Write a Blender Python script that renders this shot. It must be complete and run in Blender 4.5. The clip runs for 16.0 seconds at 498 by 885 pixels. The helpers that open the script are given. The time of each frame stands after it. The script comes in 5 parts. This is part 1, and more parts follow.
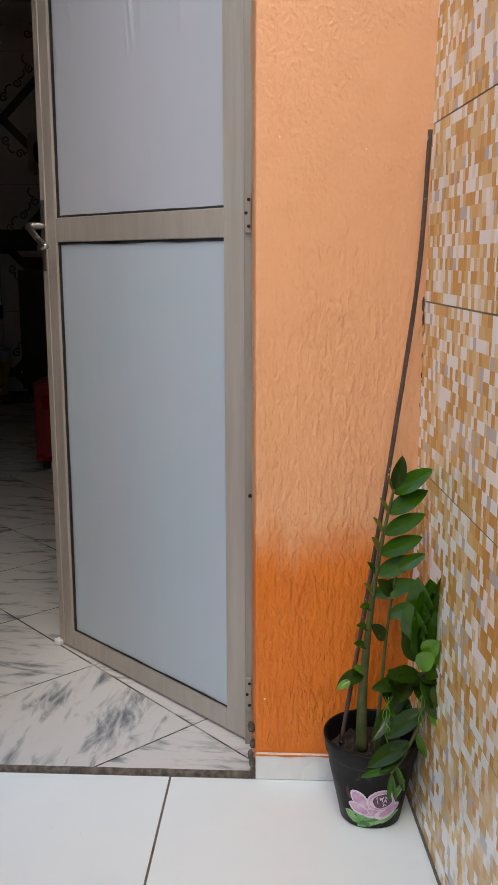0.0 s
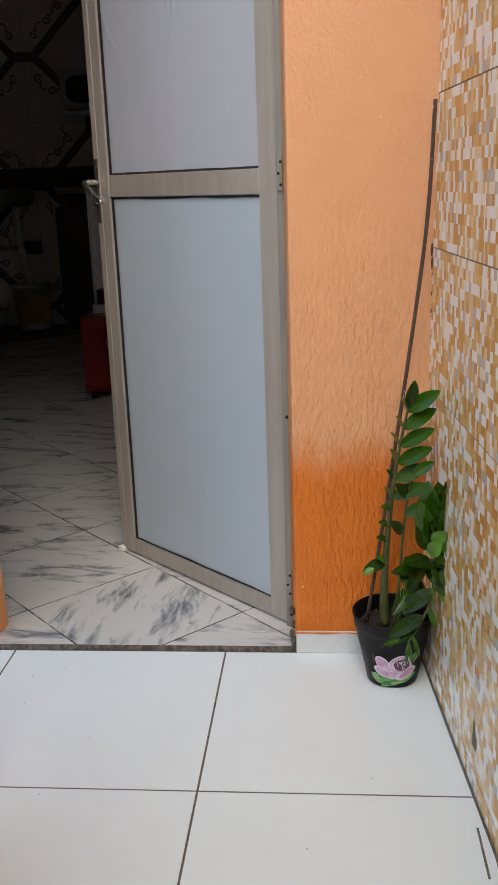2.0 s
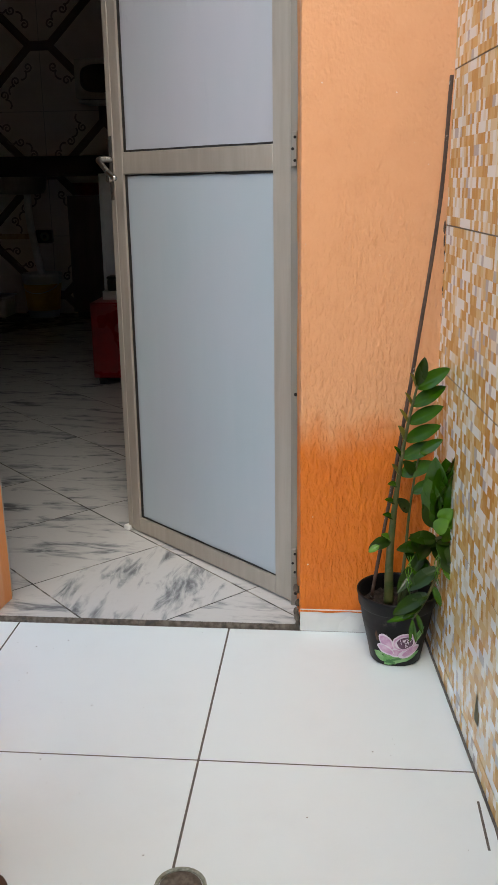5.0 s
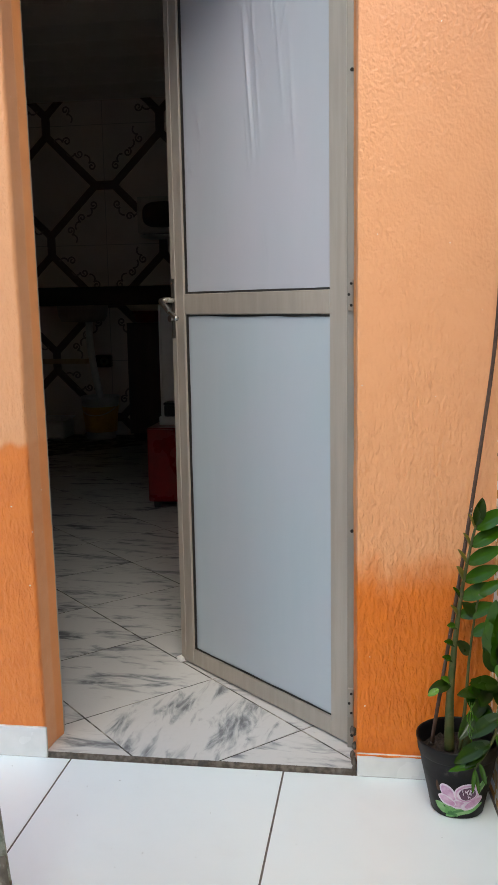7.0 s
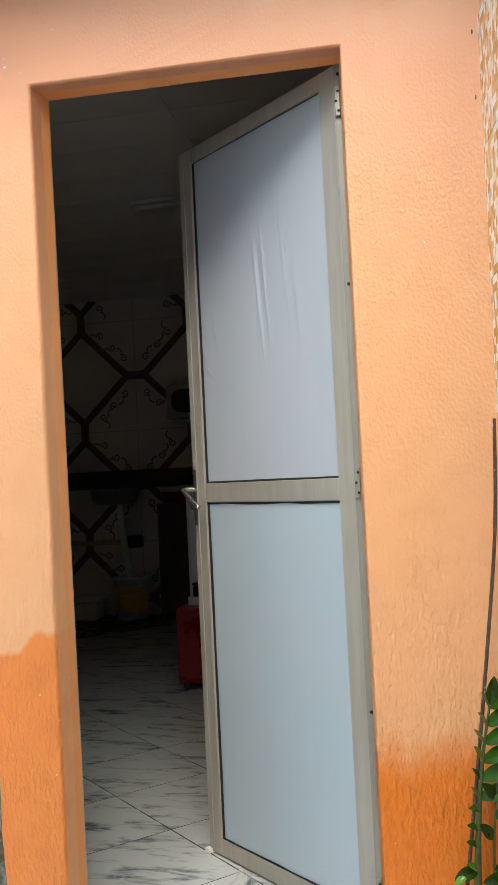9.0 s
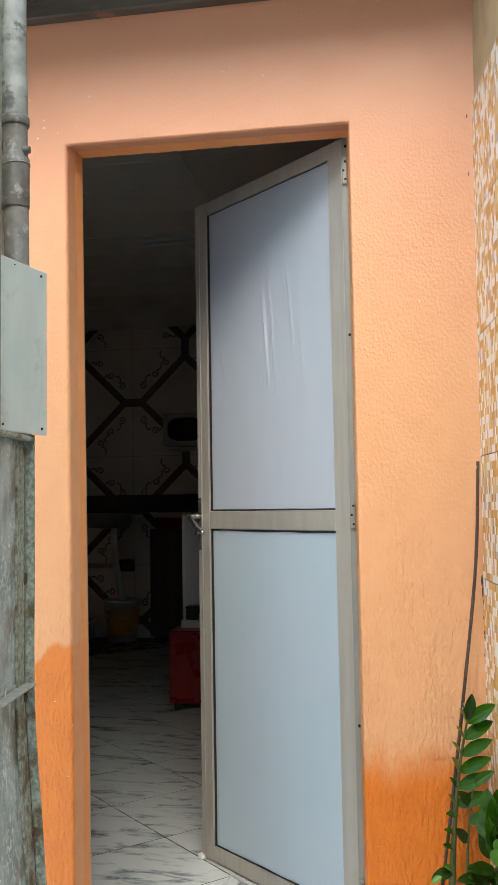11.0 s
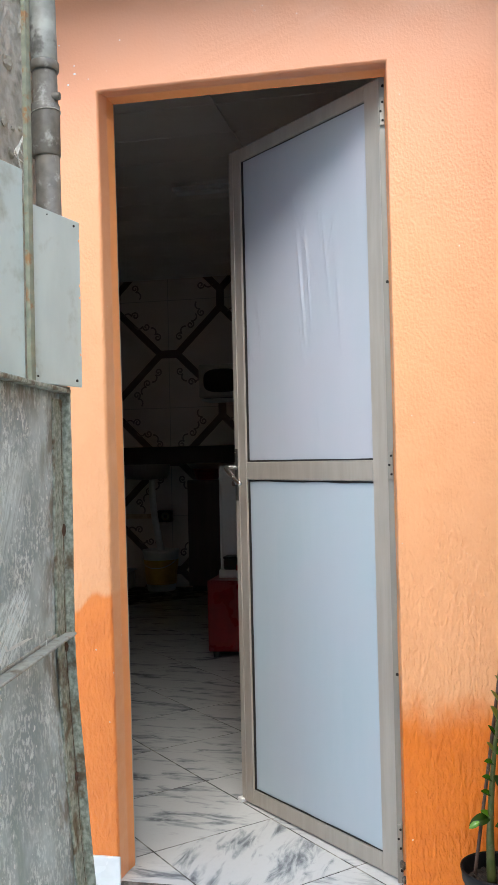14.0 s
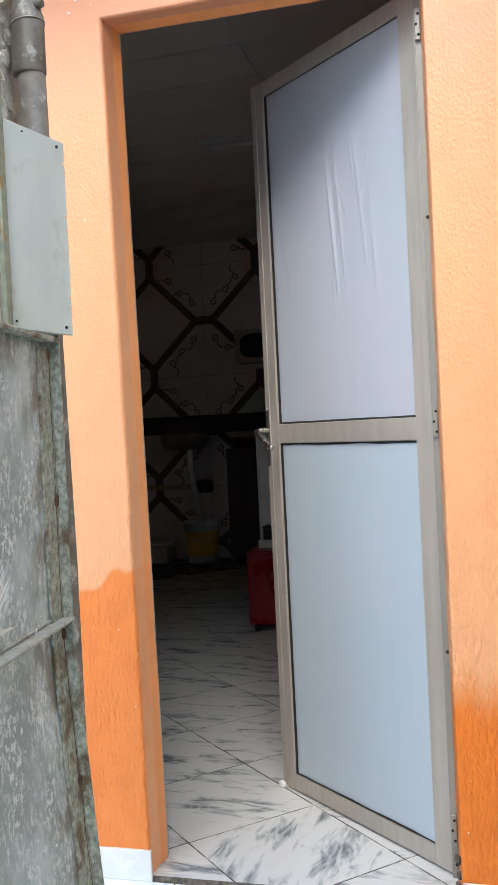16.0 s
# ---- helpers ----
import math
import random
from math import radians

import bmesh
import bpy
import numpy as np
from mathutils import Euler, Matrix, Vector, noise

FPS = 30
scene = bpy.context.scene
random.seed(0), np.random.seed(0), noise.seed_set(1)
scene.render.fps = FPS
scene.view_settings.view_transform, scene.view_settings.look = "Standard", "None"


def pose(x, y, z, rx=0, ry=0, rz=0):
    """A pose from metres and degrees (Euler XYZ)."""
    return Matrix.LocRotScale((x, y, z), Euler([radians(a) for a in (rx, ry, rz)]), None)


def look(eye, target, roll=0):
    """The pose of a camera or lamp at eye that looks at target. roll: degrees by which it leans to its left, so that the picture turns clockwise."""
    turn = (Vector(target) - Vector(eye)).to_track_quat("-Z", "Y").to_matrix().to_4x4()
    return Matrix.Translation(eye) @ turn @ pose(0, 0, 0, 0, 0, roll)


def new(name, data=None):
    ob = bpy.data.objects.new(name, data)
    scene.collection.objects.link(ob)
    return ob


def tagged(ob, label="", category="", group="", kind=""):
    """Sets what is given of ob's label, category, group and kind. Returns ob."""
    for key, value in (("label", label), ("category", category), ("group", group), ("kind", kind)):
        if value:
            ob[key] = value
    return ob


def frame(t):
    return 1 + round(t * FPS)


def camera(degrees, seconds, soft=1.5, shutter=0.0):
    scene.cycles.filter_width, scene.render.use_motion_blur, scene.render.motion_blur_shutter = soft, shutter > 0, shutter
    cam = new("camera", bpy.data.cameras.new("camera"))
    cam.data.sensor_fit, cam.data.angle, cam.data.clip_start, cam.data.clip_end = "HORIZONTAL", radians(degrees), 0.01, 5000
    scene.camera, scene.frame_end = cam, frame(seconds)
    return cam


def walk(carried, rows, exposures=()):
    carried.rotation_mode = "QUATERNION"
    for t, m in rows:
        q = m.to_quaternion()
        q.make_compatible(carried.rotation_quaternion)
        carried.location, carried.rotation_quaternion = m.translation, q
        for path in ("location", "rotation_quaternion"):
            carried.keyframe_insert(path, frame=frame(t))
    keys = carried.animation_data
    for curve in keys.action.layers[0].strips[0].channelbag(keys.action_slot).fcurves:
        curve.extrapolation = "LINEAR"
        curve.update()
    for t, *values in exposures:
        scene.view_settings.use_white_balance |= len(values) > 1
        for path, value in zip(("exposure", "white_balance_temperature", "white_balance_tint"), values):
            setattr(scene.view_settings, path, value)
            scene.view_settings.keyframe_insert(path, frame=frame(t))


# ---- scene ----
cam = camera(30.8, 16.0)
PATH = [
    (0, (0.069, -1.632, 1.008), (-0.026, 0.326, 0.614), -0.1),
    (0.5, (0.02, -1.787, 1.021), (-0.077, 0.167, 0.607), -1.3),
    (1, (0.01, -1.877, 1.039), (-0.041, 0.045, 0.488), -1.5),
    (1.5, (0.055, -1.902, 1.071), (-0.067, 0.022, 0.54), -3.0),
    (2, (0.074, -1.934, 1.081), (-0.093, -0.02, 0.526), -2.0),
    (2.5, (0.062, -1.959, 1.069), (-0.158, -0.045, 0.531), -1.4),
    (3, (0.051, -1.985, 1.061), (-0.246, -0.056, 0.62), 0.7),
    (3.5, (0.06, -1.989, 1.05), (-0.309, -0.052, 0.721), 1.1),
    (4, (0.073, -1.986, 1.041), (-0.133, -0.036, 0.65), -1.1),
    (4.2, (0.073, -1.959, 1.027), (-0.096, -0.028, 0.536), -0.5),
    (6.3, (0.061, -1.948, 1.063), (-0.179, -0.047, 0.489), -1.1),
    (6.5, (0.061, -1.948, 1.073), (-0.201, -0.035, 0.549), -0.7),
    (7, (0.057, -1.959, 1.079), (-0.236, -0.004, 0.775), -1.0),
    (7.5, (0.067, -1.958, 1.093), (-0.277, -0.001, 0.874), -1.0),
    (8, (0.073, -1.974, 1.079), (-0.283, -0.007, 0.998), -1.4),
    (8.5, (0.081, -2.001, 1.109), (-0.269, -0.032, 1.081), -2.2),
    (9, (0.118, -2.074, 1.119), (-0.238, -0.108, 1.197), -2.8),
    (9.5, (0.131, -2.169, 1.111), (-0.149, -0.193, 1.243), -2.9),
    (10, (0.106, -2.263, 1.146), (-0.165, -0.283, 1.23), -1.6),
    (10.2, (0.108, -2.288, 1.118), (-0.196, -0.315, 1.229), -1.2),
    (12.3, (0.1, -2.297, 1.134), (-0.233, -0.331, 1.283), -0.9),
    (12.5, (0.1, -2.295, 1.134), (-0.235, -0.328, 1.272), -1.0),
    (13, (0.104, -2.291, 1.128), (-0.262, -0.326, 1.201), -1.2),
    (13.5, (0.104, -2.281, 1.125), (-0.282, -0.32, 1.18), -1.4),
    (14, (0.103, -2.281, 1.123), (-0.304, -0.323, 1.156), -1.3),
    (14.5, (0.1, -2.275, 1.12), (-0.317, -0.319, 1.143), -1.7),
    (15, (0.091, -2.261, 1.113), (-0.343, -0.309, 1.115), -1.6),
    (15.5, (0.088, -2.202, 1.109), (-0.364, -0.254, 1.101), -2.6),
    (16, (0.093, -2.064, 1.099), (-0.411, -0.129, 1.069), -2.8),
]
LIGHT_STOPS = ((0.0, 1.5, 7000, 11), (2.0, 1.47, 6900, 9), (3.5, 1.74, 6950, 7), (6.3, 1.5, 6900, 7), (7.5, 1.84, 6850, 4), (8.5, 1.98, 6800, -1), (10.0, 1.93, 6750, -2), (12.5, 2.04, 6500, 2), (16.0, 2.2, 6400, 5))
walk(cam, [(t, look(eye, target, roll)) for t, eye, target, roll in PATH], LIGHT_STOPS)

# ---- light: bright overcast sky over the alley ----
world = bpy.data.worlds.new("sky")
scene.world = world
world.use_nodes = True
wn = world.node_tree.nodes
sky = wn.new("ShaderNodeTexSky")
sky.sky_type = "NISHITA"
sky.sun_disc = False
sky.sun_elevation, sky.sun_rotation = radians(47.5), radians(176)
sky.air_density, sky.dust_density, sky.ozone_density = 1.0, 1.5, 1.0
world.node_tree.links.new(sky.outputs[0], wn["Background"].inputs[0])
wn["Background"].inputs[1].default_value = 0.15
sun = new("sun", bpy.data.lights.new("sun", "SUN"))
sun.data.energy, sun.data.angle, sun.data.color = 0.88, radians(44), (1.0, 0.97, 0.93)
sun.matrix_world = look((0.25, -4.0, 4.2), (0, 0, 0))


# ---- materials ----
class Nodes:
    """A small helper round one material's node tree."""

    def __init__(self, name, rough=0.6, metal=0.0, coat=0.0):
        self.m = bpy.data.materials.new(name)
        self.m.use_nodes = True
        self.t = self.m.node_tree
        self.b = self.t.nodes["Principled BSDF"]
        self.b.inputs["Roughness"].default_value = rough
        self.b.inputs["Metallic"].default_value = metal
        self.b.inputs["Coat Weight"].default_value = coat
        self.co = self.t.nodes.new("ShaderNodeTexCoord").outputs["Object"]

    def put(self, socket, v):
        if isinstance(v, bpy.types.NodeSocket):
            self.t.links.new(v, socket)
        else:
            if isinstance(v, tuple) and len(v) == 3 and len(socket.default_value) == 4:
                v = (*v, 1)
            socket.default_value = v

    def math(self, op, a, b=0.0, c=0.0):
        n = self.t.nodes.new("ShaderNodeMath")
        n.operation = op
        for s, v in zip(n.inputs, (a, b, c)):
            self.put(s, v)
        return n.outputs[0]

    def scaled(self, v, s, shift=(0, 0, 0), turn=(0, 0, 0)):
        n = self.t.nodes.new("ShaderNodeMapping")
        self.put(n.inputs["Vector"], v)
        self.put(n.inputs["Scale"], s)
        self.put(n.inputs["Rotation"], turn)
        self.put(n.inputs["Location"], shift)
        return n.outputs[0]

    def noise(self, v, scale, detail=3.0, rough=0.55, bend=0.0):
        n = self.t.nodes.new("ShaderNodeTexNoise")
        self.put(n.inputs["Vector"], v)
        for k, x in (("Scale", scale), ("Detail", detail), ("Roughness", rough), ("Distortion", bend)):
            n.inputs[k].default_value = x
        return n.outputs[0]

    def ramp(self, v, a, b, lo=0.0, hi=1.0):
        n = self.t.nodes.new("ShaderNodeMapRange")
        n.interpolation_type = "SMOOTHSTEP"
        for s, x in zip(n.inputs, (v, a, b, lo, hi)):
            self.put(s, x)
        return n.outputs[0]

    def mix(self, f, a, b):
        n = self.t.nodes.new("ShaderNodeMix")
        n.data_type = "RGBA"
        self.put(n.inputs[0], f)
        self.put(n.inputs[6], a)
        self.put(n.inputs[7], b)
        return n.outputs[2]

    def bump(self, h, strength=0.3, dist=0.002):
        n = self.t.nodes.new("ShaderNodeBump")
        n.inputs["Strength"].default_value, n.inputs["Distance"].default_value = strength, dist
        self.put(n.inputs["Height"], h)
        self.t.links.new(n.outputs[0], self.b.inputs["Normal"])

    def axes(self, v):
        n = self.t.nodes.new("ShaderNodeSeparateXYZ")
        self.put(n.inputs[0], v)
        return n.outputs

    def chance(self):
        return self.t.nodes.new("ShaderNodeObjectInfo").outputs["Random"]

    def done(self, colour, rough=None):
        self.put(self.b.inputs["Base Color"], colour)
        if rough is not None:
            self.put(self.b.inputs["Roughness"], rough)
        return self.m


def worn(name, c1, c2, scale=30.0, rough=0.6, metal=0.0, stain=None, stain_scale=4.0, edges=(0.55, 0.7), bump=0.15, dist=0.001, coat=0.0, stretch=(1, 1, 1)):
    """Two tones of grain, stains of a third tone, and fine relief."""
    k = Nodes(name, rough, metal, coat)
    v = k.scaled(k.co, stretch)
    fine = k.noise(v, scale, 5)
    col = k.mix(k.ramp(fine, 0.3, 0.7), c1, c2)
    if stain:
        col = k.mix(k.ramp(k.noise(k.co, stain_scale, 4, 0.65), *edges), col, stain)
    k.bump(fine, bump, dist)
    return k.done(col, k.ramp(k.noise(k.co, scale * 0.3, 3), 0.3, 0.7, max(rough - 0.08, 0.03), min(rough + 0.08, 1)))


PEACH, PEACH_2, ORANGE, ORANGE_2 = (0.75, 0.365, 0.175), (0.735, 0.35, 0.163), (0.70, 0.178, 0.013), (0.65, 0.155, 0.011)


def orange_paint():
    """Textured masonry paint: faded peach above, fresh orange below a ragged line, which lies higher on the far pier;
    the eave's shade is painted in at the top.
    """
    k = Nodes("orange_masonry_paint", 0.55)
    x, y, z = k.axes(k.co)
    pier = k.ramp(x, -0.5, -0.3)
    step = k.ramp(x, -0.86, -0.80, -0.045, 0.0)
    edge = k.math("ADD", k.math("MULTIPLY_ADD", pier, -0.27, 0.765), k.math("MULTIPLY", step, k.math("SUBTRACT", 1.0, pier)))
    wob = k.math("MULTIPLY_ADD", k.math("SUBTRACT", k.noise(k.scaled(k.co, (1, 1, 0.5)), 9, 4, 0.6), 0.5), k.math("MULTIPLY_ADD", pier, 0.23, 0.06), z)
    soft = k.math("MULTIPLY_ADD", pier, 0.07, 0.011)
    low = k.ramp(k.math("SUBTRACT", wob, edge), k.math("MULTIPLY", soft, -1.0), soft, 1.0, 0.0)
    low = k.math("MULTIPLY", low, k.math("MAXIMUM", pier, k.ramp(y, 0.002, 0.012, 1.0, 0.25)))
    low = k.math("MULTIPLY", low, k.math("MULTIPLY_ADD", pier, 0.16, 0.84))
    grain = k.noise(k.co, 14, 4, 0.6)
    up = k.mix(k.ramp(grain, 0.35, 0.7), PEACH, PEACH_2)
    # redder and darker towards the top: the eave's shade put into the paint
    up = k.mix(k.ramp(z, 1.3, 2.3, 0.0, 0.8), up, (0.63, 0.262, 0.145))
    up = k.mix(k.ramp(y, 0.058, 0.068, 0.0, 0.75), up, (0.74, 0.28, 0.075))
    dn = k.mix(k.ramp(grain, 0.35, 0.7), ORANGE, ORANGE_2)
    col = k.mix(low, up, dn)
    chips = k.ramp(k.noise(k.co, 75, 1, 0.4), 0.80, 0.815)
    col = k.mix(k.math("MULTIPLY", chips, 0.8), col, (0.75, 0.66, 0.58))
    worms = k.ramp(k.noise(k.scaled(k.co, (1, 1, 0.75)), 140, 1, 0.4, 0.1), 0.28, 0.76)
    runs = k.ramp(k.noise(k.scaled(k.co, (1, 1, 0.42)), 100, 2, 0.5, 0.15), 0.34, 0.72)
    kind = k.ramp(k.math("MULTIPLY_ADD", k.noise(k.co, 5, 2), 0.9, z), 1.0, 1.9, 1.0, 0.0)
    relief = k.math("ADD", k.math("MULTIPLY", runs, k.math("MULTIPLY", kind, 1.25)), k.math("MULTIPLY", worms, k.math("MULTIPLY_ADD", kind, -0.48, 0.48)))
    flat = k.ramp(z, 1.75, 2.15, 1.0, 0.2)
    calm = k.math("MULTIPLY", k.math("MULTIPLY", flat, k.ramp(x, -0.6, -0.3, 0.8, 1.0)), k.ramp(k.noise(k.co, 7, 3), 0.3, 0.62, 0.6, 1.0))
    calm = k.math("MULTIPLY", calm, k.ramp(y, 0.001, 0.008, 1.0, 0.15))
    fine = k.noise(k.co, 240, 2)
    h = k.math("MULTIPLY_ADD", relief, calm, k.math("MULTIPLY", fine, 0.1))
    k.bump(h, 0.85, 0.0027)
    return k.done(col, k.ramp(grain, 0.3, 0.7, 0.36, 0.5))


def mosaic_print():
    """Glazed wall tile printed with rows of small cream, ochre and grey strips of uneven width."""
    k = Nodes("printed_mosaic_glaze", 0.22)
    r = k.chance()
    x, y, z = k.axes(k.co)
    row = k.math("FLOOR", k.math("DIVIDE", z, 0.01866))
    w = k.math("ADD", k.math("DIVIDE", x, 0.0165), k.math("ADD", k.math("MULTIPLY", row, 37.31), k.math("MULTIPLY", k.math("FLOOR", k.math("MULTIPLY", r, 4)), 211.7)))
    n = k.t.nodes.new("ShaderNodeTexVoronoi")
    n.voronoi_dimensions = "1D"
    n.inputs["Scale"].default_value = 1.0
    n.inputs["Randomness"].default_value = 0.7
    k.put(n.inputs["W"], w)
    pick = k.axes(n.outputs["Color"])
    g = k.t.nodes.new("ShaderNodeValToRGB")
    g.color_ramp.interpolation = "CONSTANT"
    tones = [(0.0, (0.58, 0.30, 0.07)), (0.20, (0.68, 0.42, 0.14)), (0.36, (0.70, 0.50, 0.24)), (0.50, (0.78, 0.62, 0.38)), (0.60, (0.50, 0.48, 0.46)), (0.66, (0.82, 0.77, 0.63)), (0.74, (0.88, 0.90, 0.86))]
    g.color_ramp.elements[0].position, g.color_ramp.elements[0].color = 0.0, (*tones[0][1], 1)
    g.color_ramp.elements[1].position, g.color_ramp.elements[1].color = tones[1][0], (*tones[1][1], 1)
    for p, c in tones[2:]:
        g.color_ramp.elements.new(p).color = (*c, 1)
    k.put(g.inputs[0], pick[0])
    shade = k.noise(k.scaled(k.co, (1, 1, 0.2)), 130, 2)
    col = k.mix(k.ramp(shade, 0.35, 0.75, 0.0, 0.16), g.outputs[0], (0.85, 0.74, 0.58))
    k.bump(k.noise(k.co, 25, 2), 0.05, 0.001)
    return k.done(col)


def marble_print():
    """Glazed floor tile with grey cloudy streaks, different on each tile."""
    k = Nodes("grey_marble_glaze", 0.16)
    r = k.chance()
    off = k.t.nodes.new("ShaderNodeCombineXYZ")
    for i, f in enumerate((13.0, 29.0, 7.0)):
        k.put(off.inputs[i], k.math("MULTIPLY", r, f))
    add = k.t.nodes.new("ShaderNodeVectorMath")
    k.put(add.inputs[0], k.co)
    k.put(add.inputs[1], off.outputs[0])
    v = k.scaled(k.scaled(add.outputs[0], (1, 1, 1), turn=(0, 0, radians(-41))), (1.0, 3.3, 1))
    big = k.noise(v, 3.4, 4, 0.55, 0.5)
    fine = k.noise(v, 8, 6, 0.64, 0.8)
    mixed = k.math("MULTIPLY_ADD", fine, 0.55, k.math("MULTIPLY", big, 0.55))
    col = k.mix(k.ramp(mixed, 0.54, 0.69), (0.61, 0.61, 0.595), (0.27, 0.29, 0.30))
    col = k.mix(k.ramp(mixed, 0.63, 0.72, 0.0, 0.6), col, (0.12, 0.11, 0.12))
    col = k.mix(k.ramp(k.noise(k.co, 60, 3), 0.5, 0.8, 0.0, 0.12), col, (0.4, 0.39, 0.36))
    return k.done(col)


def white_glaze():
    """White glazed floor tile with faint soiling and specks."""
    k = Nodes("white_floor_glaze", 0.38)
    v = k.t.nodes.new("ShaderNodeNewGeometry").outputs["Position"]
    soil = k.noise(v, 5, 5, 0.65)
    col = k.mix(k.ramp(soil, 0.45, 0.75, 0.0, 0.12), (0.79, 0.87, 0.89), (0.60, 0.64, 0.655))
    specks = k.ramp(k.noise(v, 120, 0, 0.3), 0.885, 0.893)
    col = k.mix(k.math("MULTIPLY", specks, 0.85), col, (0.10, 0.08, 0.06))
    return k.done(col)


def octagon_tile():
    """White wall tile with dark bands that make octagons and squares, period 0.94 m."""
    k = Nodes("octagon_wall_glaze", 0.2)
    x, y, z = k.axes(k.co)
    fold = lambda s, c: k.math("ABSOLUTE", k.math("SUBTRACT", k.math("FLOORED_MODULO", k.math("SUBTRACT", s, c - 0.47), 0.94), 0.47))
    a, b = fold(x, -2.17), fold(z, 1.57)
    diag = k.math("ABSOLUTE", k.math("SUBTRACT", k.math("ADD", a, b), 0.545))
    band = k.math("LESS_THAN", diag, 0.042)
    bars = k.math("MAXIMUM", k.math("MULTIPLY", k.math("LESS_THAN", a, 0.10), k.math("GREATER_THAN", b, 0.435)), k.math("MULTIPLY", k.math("LESS_THAN", b, 0.10), k.math("GREATER_THAN", a, 0.435)))
    dark = k.math("MAXIMUM", band, bars)
    joint = k.math("MAXIMUM", k.math("LESS_THAN", a, 0.003), k.math("LESS_THAN", b, 0.003))
    soft = k.noise(k.co, 8, 3)
    col = k.mix(soft, (0.78, 0.68, 0.61), (0.72, 0.62, 0.55))
    col = k.mix(k.math("MULTIPLY", joint, 0.4), col, (0.2, 0.18, 0.17))
    return k.done(k.mix(dark, col, (0.20, 0.15, 0.13)))


def galvanised():
    """Weathered galvanised sheet with pale flecks, green tarnish and streaks."""
    k = Nodes("weathered_galvanised_sheet", 0.5, 0.12)
    v = k.scaled(k.co, (1, 1, 0.75))
    x, y, z = k.axes(k.co)
    fleck = k.math("MULTIPLY", k.ramp(k.noise(v, 120, 3, 0.7), 0.47, 0.60), k.ramp(k.noise(k.co, 16, 3, 0.6), 0.35, 0.68, 0.1, 1.0))
    cloud = k.noise(k.co, 7, 4, 0.6)
    col = k.mix(k.ramp(cloud, 0.35, 0.7), (0.25, 0.31, 0.32), (0.48, 0.56, 0.575))
    col = k.mix(k.math("MULTIPLY", fleck, 0.85), col, (0.74, 0.80, 0.79))
    green = k.ramp(k.noise(k.scaled(k.co, (1, 1, 0.3)), 12, 4, 0.65), 0.55, 0.72)
    col = k.mix(k.math("MULTIPLY", green, 0.5), col, (0.22, 0.29, 0.25))
    dots = k.ramp(k.noise(k.co, 160, 0, 0.3), 0.80, 0.82)
    col = k.mix(dots, col, (0.75, 0.78, 0.77))

    def patch(cy, cz, ry, rz, tilt, turn):
        """Dry brush strokes of white paint, thinning out to the patch's rim."""
        a, b = k.math("DIVIDE", k.math("SUBTRACT", y, cy), ry), k.math("DIVIDE", k.math("SUBTRACT", z, cz), rz)
        b = k.math("MULTIPLY_ADD", a, tilt, b)
        d = k.math("ADD", k.math("MULTIPLY", a, a), k.math("MULTIPLY", b, b))
        d = k.math("MULTIPLY_ADD", k.math("SUBTRACT", k.noise(k.co, 22, 3, 0.6), 0.5), 1.6, d)
        hairs = k.ramp(k.noise(k.scaled(k.scaled(k.co, (1, 1, 1), turn=(turn, 0, 0)), (1, 9, 0.9)), 22, 4, 0.6), 0.36, 0.66)
        return k.math("MULTIPLY", k.ramp(d, 0.25, 1.05, 1.0, 0.0), hairs)

    col = k.mix(k.math("MULTIPLY", patch(-1.14, 1.06, 0.085, 0.11, -0.4, 0.53), 0.55), col, (0.74, 0.83, 0.85))
    col = k.mix(k.math("MULTIPLY", k.math("MULTIPLY", patch(-1.13, 0.895, 0.09, 0.055, -0.4, 1.0), 1.6), 0.62), col, (0.80, 0.89, 0.91))
    rim = k.math("MAXIMUM", k.ramp(y, -1.02, -0.93), k.ramp(z, 1.17, 1.235))
    under = k.math("MULTIPLY", k.math("MULTIPLY", k.ramp(z, 0.66, 0.82), k.ramp(z, 0.835, 0.84, 1.0, 0.0)), k.ramp(y, -1.05, -0.94))
    rim = k.math("MAXIMUM", rim, under)
    grime = k.ramp(k.noise(k.scaled(k.co, (1, 1, 0.6)), 24, 4, 0.65), 0.42, 0.62)
    col = k.mix(k.math("MULTIPLY", k.math("MULTIPLY", rim, grime), 0.85), col, (0.15, 0.125, 0.085))
    k.bump(cloud, 0.3, 0.004)
    return k.done(col, k.ramp(cloud, 0.3, 0.7, 0.45, 0.7))


def frosted_film(name, tint):
    """Matt white film on glass, slightly blue, with faint streaks."""
    k = Nodes(name, 0.32, 0.0, 0.15)
    s = k.noise(k.scaled(k.co, (1, 1, 0.12)), 16, 3)
    c = k.noise(k.co, 3.0, 3)
    col = k.mix(k.ramp(s, 0.3, 0.75), (0.375, 0.45, 0.49), (0.415, 0.475, 0.515))
    col = k.mix(k.ramp(c, 0.38, 0.64, 0.0, 0.6), col, (0.45, 0.445, 0.50))
    return k.done(k.mix(0.55, col, tint))


